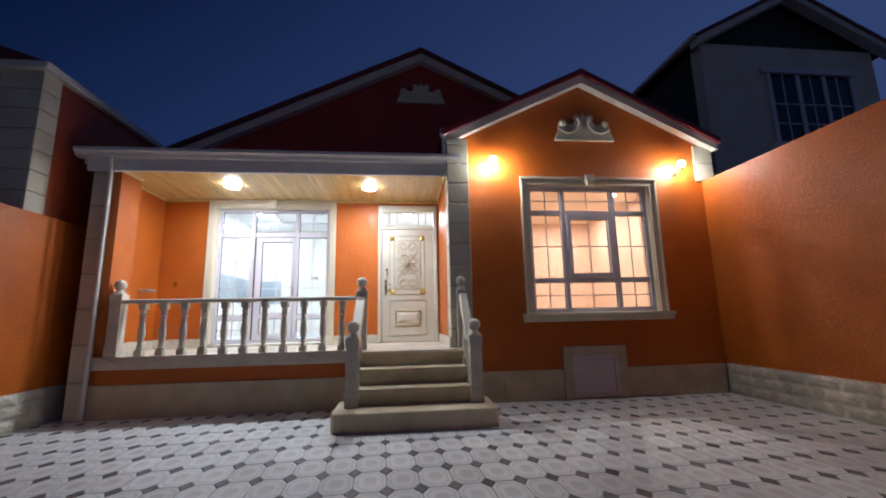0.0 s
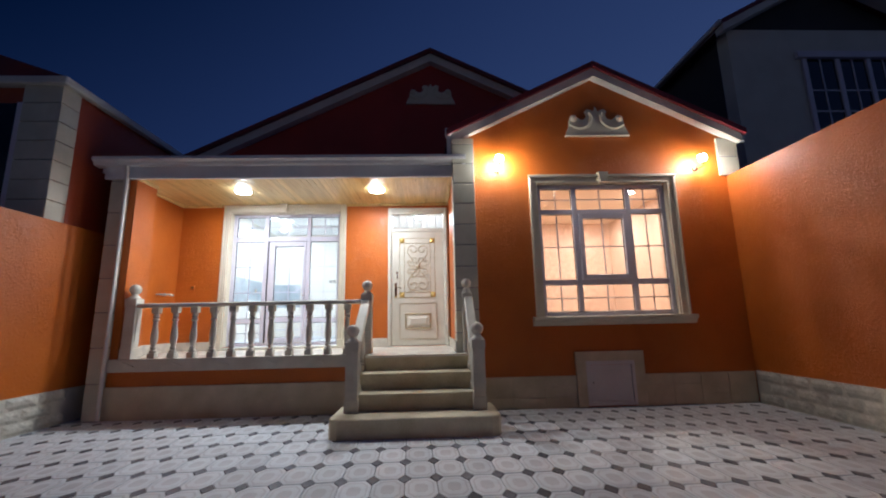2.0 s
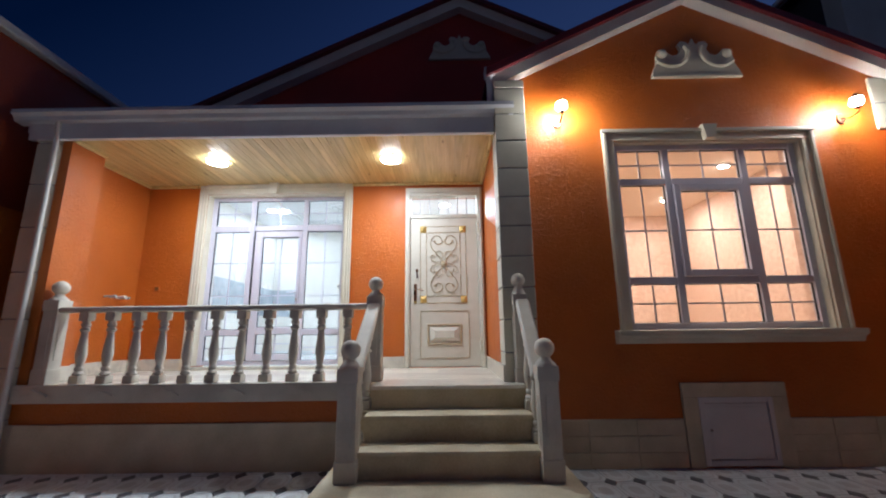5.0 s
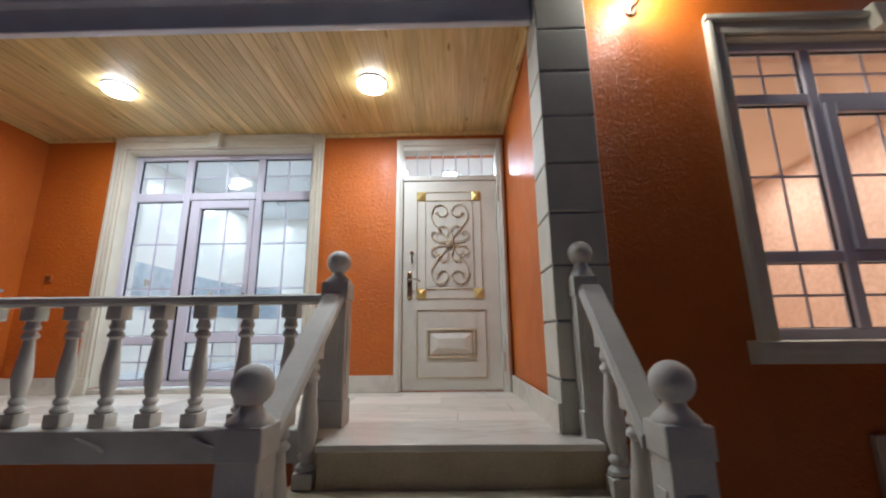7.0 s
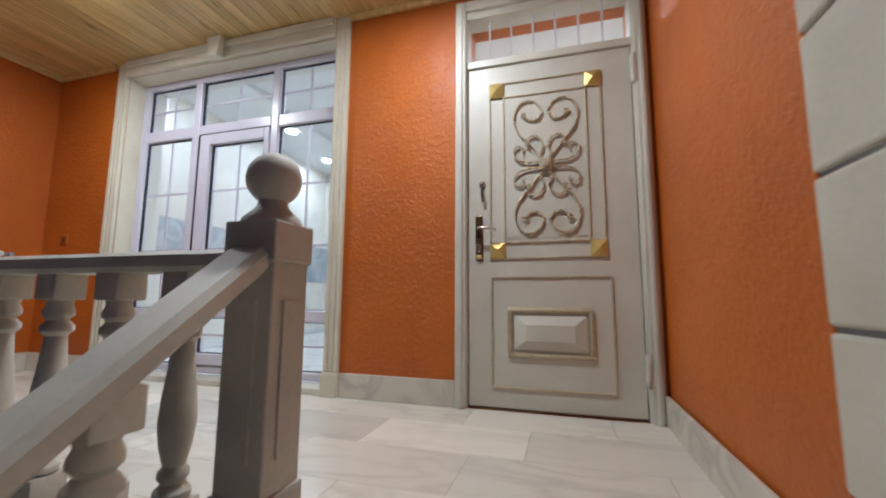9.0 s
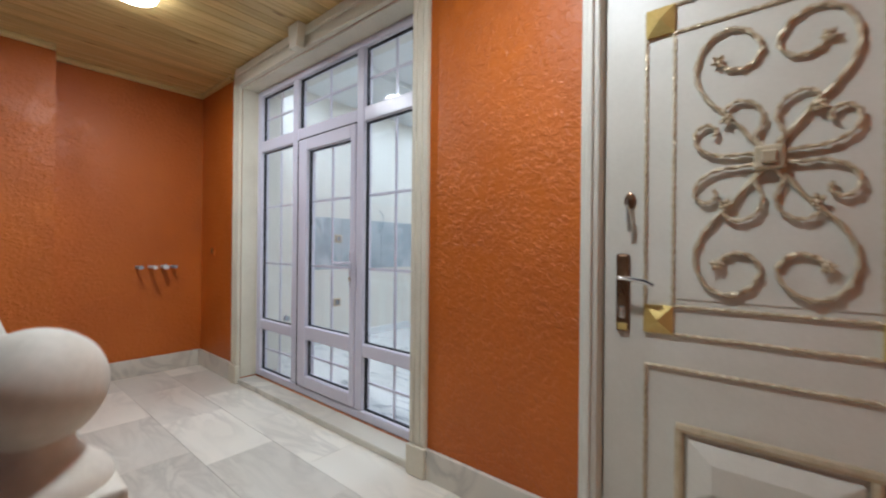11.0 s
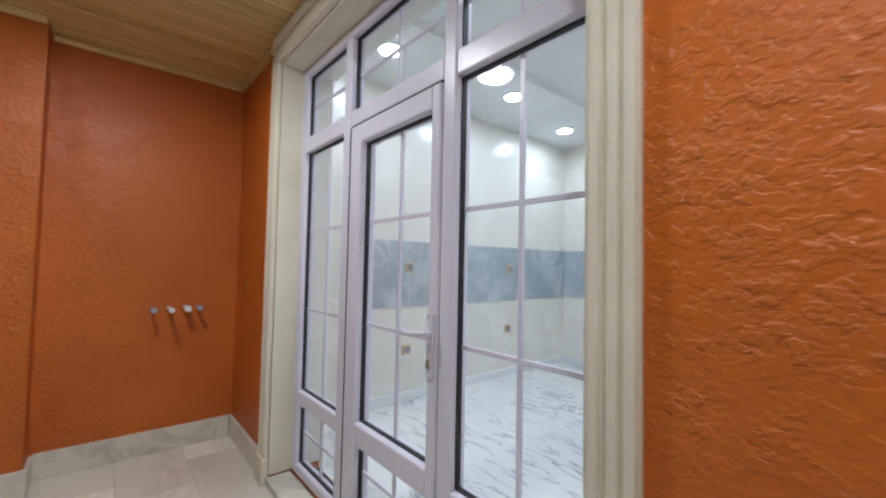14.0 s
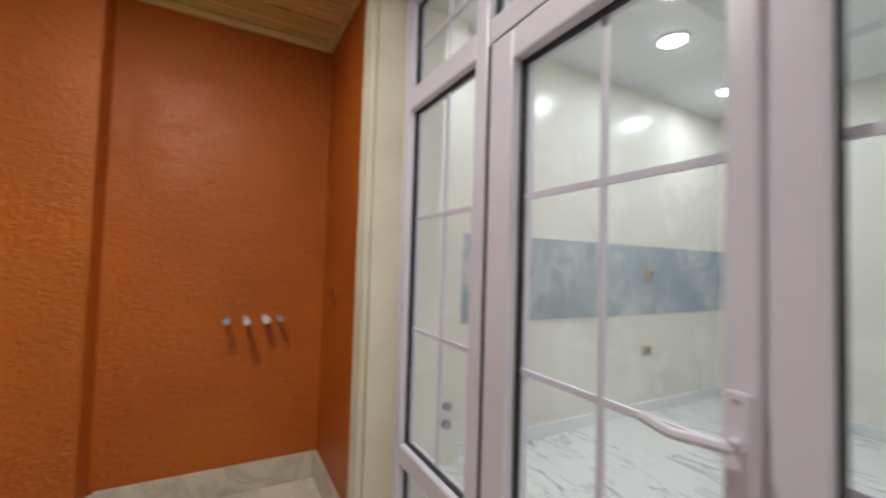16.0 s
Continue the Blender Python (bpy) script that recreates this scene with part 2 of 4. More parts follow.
SPLASH = marble("blue_grey_marble_tile", (0.36, 0.41, 0.45), (0.62, 0.65, 0.67), 3.2, 0.16, 0.12)
KITCHEN_WALL = plain("ivory_wall_tile", (0.78, 0.75, 0.68), (0.83, 0.80, 0.73), 0.25, 1.5, 30, 0.02)
KITCHEN_CEIL = plain("white_ceiling_paint", (0.76, 0.77, 0.77), (0.82, 0.83, 0.83), 0.7, 2, 60, 0.03)
PEACH = plain("peach_wallpaper", (0.62, 0.42, 0.30), (0.84, 0.66, 0.54), 0.7, 16, 40, 0.15)
CREAM_CEIL = plain("cream_ceiling_paint", (0.74, 0.60, 0.48), (0.80, 0.66, 0.54), 0.7, 2, 60, 0.03)
PAVER = plain("light_concrete_paver", (0.66, 0.69, 0.71), (0.80, 0.825, 0.845), 0.6, 7, 90, 0.2, per_piece=0.1)
PAVER_MID = plain("grey_concrete_ring", (0.54, 0.545, 0.56), (0.68, 0.685, 0.70), 0.6, 7, 90, 0.2, per_piece=0.12)
PAVER_DARK = plain("dark_slate_insert", (0.075, 0.075, 0.09), (0.16, 0.16, 0.18), 0.45, 7, 90, 0.2, per_piece=0.45)
MORTAR = plain("grey_mortar_ground", (0.22, 0.22, 0.23), (0.34, 0.34, 0.35), 0.85, 5, 80, 0.3)
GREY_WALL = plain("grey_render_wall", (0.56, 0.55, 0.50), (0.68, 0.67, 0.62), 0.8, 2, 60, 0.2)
# the grey render again, shade painted near black for side wall and gable
SHADED_WALL = plain("shaded_side_wall", (0.03, 0.03, 0.035), (0.05, 0.05, 0.055), 0.8, 2, 60, 0.2)
DARK_GLASS = plain("unlit_window_glass", (0.012, 0.014, 0.02), (0.02, 0.022, 0.03), 0.08, 2, 20, 0.0)
SOCKET = plain("yellowed_plastic_box", (0.55, 0.42, 0.25), (0.68, 0.54, 0.35), 0.5, 10, 60, 0.1)
HATCH = plain("white_sheet_metal", (0.62, 0.58, 0.58), (0.74, 0.70, 0.70), 0.4, 3, 60, 0.05)
PIPE_BLUE = plain("grey_plastic_pipe", (0.25, 0.3, 0.36), (0.4, 0.45, 0.5), 0.5)
PIPE_WHITE = plain("white_plastic_pipe", (0.6, 0.6, 0.58), (0.78, 0.78, 0.76), 0.4)
PORCH_GLOW = glowing("porch_lamp_glow", (1.0, 0.96, 0.86), 82)
BULB_GLOW = glowing("warm_bulb_glow", (1.0, 0.88, 0.70), SCONCE_L)
SPOT_GLOW = glowing("white_spot_glow", (0.92, 0.98, 1.0), 34)
BED_GLOW = glowing("warm_ceiling_glow", (1.0, 0.84, 0.64), 110)


# ---- building helpers ----
def origin(ob):
    v = Vector((0, 0, 0))
    while ob is not None:
        v += ob.location
        ob = ob.parent
    return v


def part(name, bm, material, parent=None, label="", smooth=False):
    """Links a bmesh in world coordinates as one mesh, under a thing or part."""
    base = origin(parent)
    me = bpy.data.meshes.new(name)
    bmesh.ops.translate(bm, verts=bm.verts, vec=-base)
    bm.to_mesh(me)
    bm.free()
    for k in (material if isinstance(material, (list, tuple)) else (material,)):
        me.materials.append(k)
    if smooth:
        me.polygons.foreach_set("use_smooth", [True] * len(me.polygons))
        me.set_sharp_from_angle(angle=radians(40))
    ob = new(name, me)
    ob.parent = parent
    if label:
        ob["label"] = label
    return ob


def thing(name, at, label, category, group="", kind=""):
    ob = new(name)
    ob.location = at
    ob.empty_display_size = 0.1
    return tagged(ob, label, category, group, kind)


def setting(name, bm, material, label, category, smooth=False):
    return tagged(part(name, bm, material, smooth=smooth), label, category, kind="structure")


def box(*spans, bevel=0.0, bm=None):
    """Boxes (x0, x1, y0, y1, z0, z1) in one bmesh, each with rounded edges."""
    bm = bm or bmesh.new()
    for x0, x1, y0, y1, z0, z1 in spans:
        r = bmesh.ops.create_cube(bm, size=1)
        vs = r["verts"]
        for v in vs:
            v.co = Vector((x0 + (v.co.x + 0.5) * (x1 - x0), y0 + (v.co.y + 0.5) * (y1 - y0), z0 + (v.co.z + 0.5) * (z1 - z0)))
        if bevel:
            es = list({e for v in vs for e in v.link_edges})
            bmesh.ops.bevel(bm, geom=es, offset=bevel, segments=2, affect="EDGES", profile=0.5)
    return bm


def prism(outline, axis, a, b, bm=None):
    """A flat outline of (u, w) pushed from a to b along an axis: y takes (x, z), x takes (y, z), z takes (x, y)."""
    bm = bm or bmesh.new()
    put = {"y": lambda u, w, d: (u, d, w), "x": lambda u, w, d: (d, u, w), "z": lambda u, w, d: (u, w, d)}[axis]
    lo = [bm.verts.new(put(u, w, a)) for u, w in outline]
    hi = [bm.verts.new(put(u, w, b)) for u, w in outline]
    k = len(outline)
    bm.faces.new(lo), bm.faces.new(hi[::-1])
    for i in range(k):
        bm.faces.new((lo[i], hi[i], hi[(i + 1) % k], lo[(i + 1) % k]))
    bmesh.ops.recalc_face_normals(bm, faces=bm.faces)
    return bm


def lathe(profile, x, y, z, steps=20, bm=None):
    """Turned piece: (radius, height) pairs round a vertical axis."""
    bm = bm or bmesh.new()
    rings = []
    for r, h in profile:
        rings.append([bm.verts.new((x + r * math.cos(2 * math.pi * i / steps), y + r * math.sin(2 * math.pi * i / steps), z + h)) for i in range(steps)])
    for a, b in zip(rings, rings[1:]):
        for i in range(steps):
            bm.faces.new((a[i], a[(i + 1) % steps], b[(i + 1) % steps], b[i]))
    bm.faces.new(rings[0][::-1]), bm.faces.new(rings[-1])
    return bm


def tube(points, r, bm=None, steps=8, twist=0.0):
    """A rod along points, with an optional rope-like twist."""
    bm = bm or bmesh.new()
    pts = [Vector(p) for p in points]
    rings = []
    for i, p in enumerate(pts):
        d = (pts[min(i + 1, len(pts) - 1)] - pts[max(i - 1, 0)]).normalized()
        u = d.cross(Vector((0, 1, 0)) if abs(d.y) < 0.9 else Vector((1, 0, 0))).normalized()
        w = d.cross(u)
        rings.append([bm.verts.new(p + (u * math.cos(a) + w * math.sin(a)) * r * (1 + (0.28 * math.cos(2 * a + twist * i) if twist else 0)))
                      for a in (2 * math.pi * k / steps for k in range(steps))])
    for a, b in zip(rings, rings[1:]):
        for i in range(steps):
            bm.faces.new((a[i], a[(i + 1) % steps], b[(i + 1) % steps], b[i]))
    bm.faces.new(rings[0][::-1]), bm.faces.new(rings[-1])
    bmesh.ops.recalc_face_normals(bm, faces=bm.faces)
    return bm


def spline(ctrl, n=10):
    """Catmull-Rom through the given points."""
    c = [Vector(p) for p in ctrl]
    c = [2 * c[0] - c[1]] + c + [2 * c[-1] - c[-2]]
    out = []
    for i in range(1, len(c) - 2):
        for k in range(n):
            t = k / n
            p0, p1, p2, p3 = c[i - 1:i + 3]
            out.append(0.5 * (2 * p1 + (p2 - p0) * t + (2 * p0 - 5 * p1 + 4 * p2 - p3) * t * t + (3 * p1 - p0 - 3 * p2 + p3) * t ** 3))
    return out + [c[-2]]


def sphere(x, y, z, r, bm=None, u=24, v=14):
    bm = bm or bmesh.new()
    s = bmesh.ops.create_uvsphere(bm, u_segments=u, v_segments=v, radius=r)
    bmesh.ops.translate(bm, verts=s["verts"], vec=(x, y, z))
    return bm


def holed(x0, x1, y0, y1, z0, z1, hx0, hx1, hz0, hz1):
    """A wall along x with one opening through it."""
    return ((x0, hx0, y0, y1, z0, z1), (hx1, x1, y0, y1, z0, z1), (hx0, hx1, y0, y1, z0, hz0), (hx0, hx1, y0, y1, hz1, z1)) if hz0 > z0 else \
        ((x0, hx0, y0, y1, z0, z1), (hx1, x1, y0, y1, z0, z1), (hx0, hx1, y0, y1, hz1, z1))


# ---- ground and structure ----
P = 0.765          # porch floor
CEIL = 3.295       # porch ceiling
setting("ground", box((-160, 160, -160, 160, -0.4, -0.012)), MORTAR, "grey concrete ground under the pavers", "ground")

setting("wall_porch_back", box((-4.35, -3.19, 7.20, 7.5, 0, 3.31), (-1.24, -0.33, 7.20, 7.5, 0, 3.31), (0.62, 0.95, 7.20, 7.5, 0, 3.31),
        (-3.19, -1.24, 7.20, 7.5, 3.165, 3.31), (-0.33, 0.62, 7.20, 7.5, 3.15, 3.31), (-3.19, -1.24, 7.24, 7.5, 0, P), (-0.33, 0.62, 7.24, 7.5, 0, P)),
        ORANGE, "orange textured stucco wall of the porch", "wall")
setting("wall_gable_upper", prism([(-4.3, 3.31), (0.94, 3.31), (0.94, 3.76), (5.1, 3.76), (5.1, 3.93), (0.42, 6.21), (-4.3, 3.91)], "y", 7.20, 7.45), GABLE_SHADED,
        "orange stucco gable wall above the porch, shade coloured dark red", "wall")
setting("wall_wing_front", prism([(0.72, 3.6), (5.02, 3.6), (5.02, 3.83), (2.87, 4.87), (0.72, 3.83)], "y", 5.72, 5.97,
        box(*holed(0.72, 5.02, 5.72, 5.97, 0, 3.6, 1.93, 3.88, 1.20, 3.145))), ORANGE, "orange textured stucco front wall with a window", "wall")
setting("wall_wing_side", box((0.70, 0.95, 5.87, 7.20, 0, 3.9)), ORANGE, "orange stucco side wall beside the entrance door", "wall")
setting("wall_wing_far_side", box((4.85, 5.02, 5.97, 13, 0, 3.85)), ORANGE, "orange stucco outer side wall", "wall")
setting("wall_porch_side", box((-4.13, -4.03, 6.17, 7.20, 0, 3.31), (-4.13, -3.82, 5.75, 6.17, 0, 3.29)), ORANGE,
        "orange stucco porch end wall with a projecting pier", "wall")
setting("porch_base", box((-3.97, -0.62, 5.745, 5.92, 0.0, 0.60), (-4.03, 0.70, 5.92, 7.20, 0, 0.735)), ORANGE, "orange stucco band of the porch base", "wall")
setting("plinth", box((-3.97, -0.62, 5.715, 5.743, 0, 0.413), bevel=0.006), STONE, "beige stone plinth along the porch front", "trim")
ledge = setting("porch_ledge", box((-3.97, -0.62, 5.69, 5.92, 0.602, P), bevel=0.008), STONE_PALE, "pale stone ledge under the balustrade", "trim")
for i in range(5):
    cx = -3.70 + 0.612 * i
    part("carved_notch", prism([(cx - 0.16, 0.665), (cx - 0.13, 0.69), (cx, 0.735), (cx + 0.13, 0.69), (cx + 0.16, 0.665), (cx + 0.10, 0.672), (cx, 0.702), (cx - 0.10, 0.672)], "y", 5.664, 5.692), STONE_PALE, ledge)
setting("porch_roof", box((-4.3, 0.70, 5.72, 7.20, 3.36, 3.46)), GUTTER, "flat porch roof slab", "roof")
setting("porch_beam", box((-4.22, 0.69, 5.66, 5.715, 3.245, 3.44), bevel=0.01), GUTTER, "white painted beam over the porch opening", "beam")
gutter = setting("roof_gutter", prism([(5.70, 3.545), (5.56, 3.545), (5.55, 3.50), (5.585, 3.47), (5.60, 3.43), (5.70, 3.42)], "x", -4.34, 0.89), GUTTER,
                 "white metal gutter along the porch roof", "gutter")
part("end_cap", box((0.83, 0.885, 5.58, 5.66, 3.33, 3.45), bevel=0.012), GUTTER, gutter)

# porch ceiling boards, one mesh
bm = bmesh.new()
x = -4.03
while x < 0.70:
    w = min(0.088, 0.70 - x)
    box((x + 0.002, x + w - 0.002, 5.72, 7.20, CEIL, CEIL + 0.02), bm=bm)
    x += 0.088
box((-4.03, 0.70, 5.722, 7.199, CEIL + 0.006, CEIL + 0.05), bm=bm)
setting("ceiling", bm, PINE, "varnished pine board ceiling of the porch", "ceiling")
for name, span in (("crown_strip", (-4.03, -3.305, 7.165, 7.198, CEIL - 0.04, CEIL - 0.001)), ("crown_strip", (-1.14, 0.70, 7.165, 7.198, CEIL - 0.04, CEIL - 0.001)),
                   ("crown_strip", (-4.028, -3.995, 6.175, 7.163, CEIL - 0.04, CEIL - 0.001)), ("crown_strip", (-3.818, -3.785, 5.76, 6.168, CEIL - 0.04, CEIL - 0.001)),
                   ("crown_strip", (0.665, 0.698, 5.75, 7.163, CEIL - 0.04, CEIL - 0.001))):
    setting(name, box(span, bevel=0.008), PINE, "pine strip along the porch ceiling edge", "trim")

# skirting on the porch
for span in ((-4.028, -3.305, 7.178, 7.199, P, P + 0.145), (-1.14, -0.39, 7.178, 7.199, P, P + 0.145), (0.672, 0.691, 5.57, 7.176, P, P + 0.145),
             (-4.029, -4.004, 6.19, 7.176, P, P + 0.145), (-3.819, -3.796, 5.90, 6.19, P, P + 0.145), (-4.0, -3.82, 6.172, 6.192, P, P + 0.145)):
    setting("baseboard", box(span, bevel=0.004), SKIRT_MARBLE, "grey-white marble skirting", "skirting")


# gable trims and roofs
def chevron(xl, zl, xa, za, xr, zr, t):
    return [(xl, zl), (xa, za), (xr, zr), (xr, zr - t), (xa, za - t), (xl, zl - t)]


setting("fascia_wing", prism(chevron(0.68, 3.87, 2.87, 4.94, 5.05, 3.87, 0.13), "y", 5.59, 5.718), FASCIA, "cream painted gable fascia", "trim")
setting("fascia_gable", prism(chevron(-4.6, 3.80, 0.42, 6.245, 5.4, 3.82, 0.16), "y", 7.05, 7.198), FASCIA, "cream painted fascia of the upper gable", "trim")
setting("roof_wing", prism(chevron(0.62, 3.925, 2.87, 5.03, 5.10, 3.925, 0.085), "y", 5.54, 10.0), ROOF, "dark red metal roof of the wing", "roof")
setting("roof_main", prism(chevron(-4.7, 3.83, 0.42, 6.32, 5.5, 3.84, 0.075), "y", 6.98, 14.0), ROOF, "dark red metal main roof", "roof")
for cx, y, drop in ((0.655, 5.62, 0.30), (5.11, 5.66, 0.10)):
    g = thing("gutter_outlet", (cx, y, 3.90), "white plastic roof gutter outlet at the eave", "gutter")
    part("hopper", box((cx - 0.055, cx + 0.055, y - 0.05, y + 0.06, 3.86, 3.96), bevel=0.012), GUTTER, g)
    part("funnel", lathe([(0.034, -drop), (0.034, -0.06), (0.048, -0.02), (0.05, 0.0)], cx, y, 3.865, 14), GUTTER, g, smooth=True)


def ornament(cx, z, y, half, height, label):
    """A scrolled pediment plaque: a base and two curled horns."""
    o = thing("gable_ornament", (cx, y, z), label, "ornament", "gable ornaments")
    s = half / 0.49
    edge = ((1.0, 0.0), (0.95, 0.16), (0.86, 0.34), (0.85, 0.55), (0.78, 0.70), (0.66, 0.71), (0.59, 0.62), (0.47, 0.54), (0.35, 0.58), (0.29, 0.70), (0.34, 0.83), (0.27, 0.91), (0.15, 0.89), (0.07, 0.82))
    outline = [(cx + half * u, z + height * w) for u, w in edge] + [(cx, z + height * 0.99)] + [(cx - half * u, z + height * w) for u, w in reversed(edge)]
    part("plate", prism(outline, "y", y - 0.035, y - 0.001), CREAM_TRIM, o)
    for sg in (-1, 1):
        arc = [(cx + sg * half * u, y - 0.036, z + height * w) for u, w in ((0.84, 0.40), (0.62, 0.28), (0.38, 0.30), (0.20, 0.45), (0.14, 0.64), (0.20, 0.78))]
        part("scroll", tube(spline(arc, 6), 0.022 * s, steps=8), CREAM_TRIM, o, smooth=True)
        part("shoulder_curl", sphere(cx + sg * half * 0.72, y - 0.034, z + height * 0.58, 0.05 * s, u=14, v=8), CREAM_TRIM, o, smooth=True)
    part("base_band", box((cx - half * 0.98, cx + half * 0.98, y - 0.045, y - 0.034, z, z + 0.035), bevel=0.004), CREAM_TRIM, o)
    return o


ornament(2.905, 3.873, 5.72, 0.49, 0.48, "cream stone scroll ornament on the lit orange gable")
ornament(0.415, 5.256, 7.20, 0.47, 0.43, "cream stone scroll ornament on the dark upper gable")


# stone quoins of the wing and the porch column
def quoins(name, label, x0, x1, y0, y1, z0, z1, h):
    q = thing(name, ((x0 + x1) / 2, (y0 + y1) / 2, z0), label, "quoin", kind="structure")
    part("core", box((x0 + 0.012, x1 - 0.012, y0 + 0.012, y1, z0, z1)), MORTAR, q)
    z = z0
    while z < z1 - 0.02:
        top = min(z + h, z1)
        part("block", box((x0, x1, y0, y1 + 0.004, z + 0.006, top - 0.006), bevel=0.008), QUOIN, q)
        z += h
    return q


quoins("wing_quoin", "pale stone block quoins at the corner beside the porch", 0.692, 1.005, 5.578, 5.87, P - 0.34, 3.80, 0.298)
quoins("wing_quoin", "pale stone block quoins above the boundary wall", 4.72, 5.035, 5.695, 5.985, 3.24, 3.84, 0.298)
quoins("porch_column", "beige stone block column at the porch end", -4.14, -3.92, 5.69, 5.95, 0.0, 3.27, 0.46)
dp = thing("downpipe", (-3.905, 5.65, 0), "white rain downpipe on the stone column", "pipe")
part("pipe", tube([(-3.905, 5.655, 0.02), (-3.905, 5.655, 1.5), (-3.905, 5.655, 3.30), (-3.905, 5.64, 3.44)], 0.026, steps=14), FASCIA, dp, smooth=True)
for z in (0.6, 1.7, 2.9):
    part("clip", lathe([(0.030, 0), (0.030, 0.025)], -3.905, 5.655, z, 14), FASCIA, dp)

# boundary walls
setting("wall_right", box((4.82, 5.04, -4, 5.715, 0, 3.23)), ORANGE, "tall orange stucco boundary wall", "wall")
setting("wall_left", box((-4.58, -4.36, -4, 7.6, 0, 2.52)), ORANGE, "orange stucco boundary wall", "wall")
setting("wall_behind", box((-4.6, 5.1, -4.25, -4.0, 0, 2.6)), ORANGE, "orange boundary wall behind the yard", "wall")


# ---- windows and doors ----
def glazed(win, x0, x1, z0, z1, y, rows, cols=2):
    """One glazed field: gasket, pane and thin glazing bars."""
    g = 0.006
    part("gasket", box((x0, x0 + g, y - 0.010, y + 0.010, z0, z1), (x1 - g, x1, y - 0.010, y + 0.010, z0, z1),
                       (x0 + g, x1 - g, y - 0.010, y + 0.010, z0, z0 + g), (x0 + g, x1 - g, y - 0.010, y + 0.010, z1 - g, z1)), GASKET, win)
    p = part("pane", box((x0 + g, x1 - g, y - 0.004, y + 0.004, z0 + g, z1 - g)), GLASS, win)
    p.visible_shadow = False
    for k in range(1, cols):
        xm = x0 + (x1 - x0) * k / cols
        part("glazing_bar", box((xm - 0.0075, xm + 0.0075, y + 0.006, y + 0.016, z0, z1)), PVC, p)
    for zm in rows:
        part("glazing_bar", box((x0, x1, y + 0.0055, y + 0.0165, zm - 0.0075, zm + 0.0075)), PVC, p)


def bars(win, name, *spans):
    for s in spans:
        part(name, box(s, bevel=0.008), PVC, win)


# kitchen glazed front
KY = 7.36
kw = tagged(new("window_1"), "white plastic glazed front with a door into the tiled kitchen", "window", kind="structure")
kw.location = (-2.225, KY, P)
a, b = KY - 0.035, KY + 0.035
bars(kw, "frame", (-3.19, -3.12, a, b, 0.815, 3.165), (-1.308, -1.24, a, b, 0.815, 3.165), (-3.12, -1.308, a, b, 3.105, 3.165), (-3.12, -1.308, a, b, 0.815, 0.868))
bars(kw, "mullion", (-2.625, -2.555, a - 0.002, b, 0.868, 3.105), (-1.866, -1.80, a - 0.002, b, 0.868, 3.105))
bars(kw, "transom", (-3.12, -2.625, a, b, 2.645, 2.735), (-2.555, -1.866, a, b, 2.655, 2.735), (-1.80, -1.308, a, b, 2.645, 2.735),
     (-3.12, -2.625, a, b, 1.20, 1.28), (-1.80, -1.308, a, b, 1.20, 1.28))
for x0, x1 in ((-3.12, -2.625), (-2.555, -1.866), (-1.80, -1.308)):
    glazed(kw, x0, x1, 2.735, 3.105, KY, (2.92,))
for x0, x1 in ((-3.12, -2.625), (-1.80, -1.308)):
    glazed(kw, x0, x1, 1.28, 2.645, KY, (2.196, 1.738))
    glazed(kw, x0, x1, 0.868, 1.20, KY, (1.034,))
kd = part("door_leaf", box((-2.525, -2.425, a - 0.012, b, 0.875, 2.645), (-1.915, -1.868, a - 0.012, b, 0.875, 2.645), (-2.425, -1.915, a - 0.012, b, 2.56, 2.645),
                           (-2.425, -1.915, a - 0.012, b, 1.215, 1.31), (-2.425, -1.915, a - 0.012, b, 0.875, 0.955), bevel=0.007), PVC, kw, "white plastic glazed door leaf, shut")
glazed(kw, -2.425, -1.915, 1.31, 2.56, KY - 0.006, (2.196, 1.738))
glazed(kw, -2.425, -1.915, 0.955, 1.215, KY - 0.006, (1.085,))
part("door_seal", box((-2.547, -2.526, a - 0.004, a + 0.02, 0.868, 2.65), (-2.526, -1.868, a - 0.004, a + 0.02, 2.6455, 2.655)), GASKET, kw)
lx = -1.889
part("lock_plate", box((lx - 0.016, lx + 0.016, a - 0.024, a - 0.0125, 1.625, 1.845), bevel=0.004), PVC, kd)
part("handle", tube(spline([(lx, a - 0.02, 1.775), (lx, a - 0.05, 1.775), (lx - 0.025, a - 0.058, 1.774), (lx - 0.075, a - 0.056, 1.768), (lx - 0.125, a - 0.052, 1.775)], 6), 0.0095), PVC, kd, smooth=True)
part("lock_cylinder", box((lx - 0.008, lx + 0.008, a - 0.032, a - 0.024, 1.655, 1.69), bevel=0.004), CHROME, kd)
for z in (1.638, 1.832):
    part("screw", sphere(lx, a - 0.024, z, 0.004, u=8, v=6), CHROME, kd)

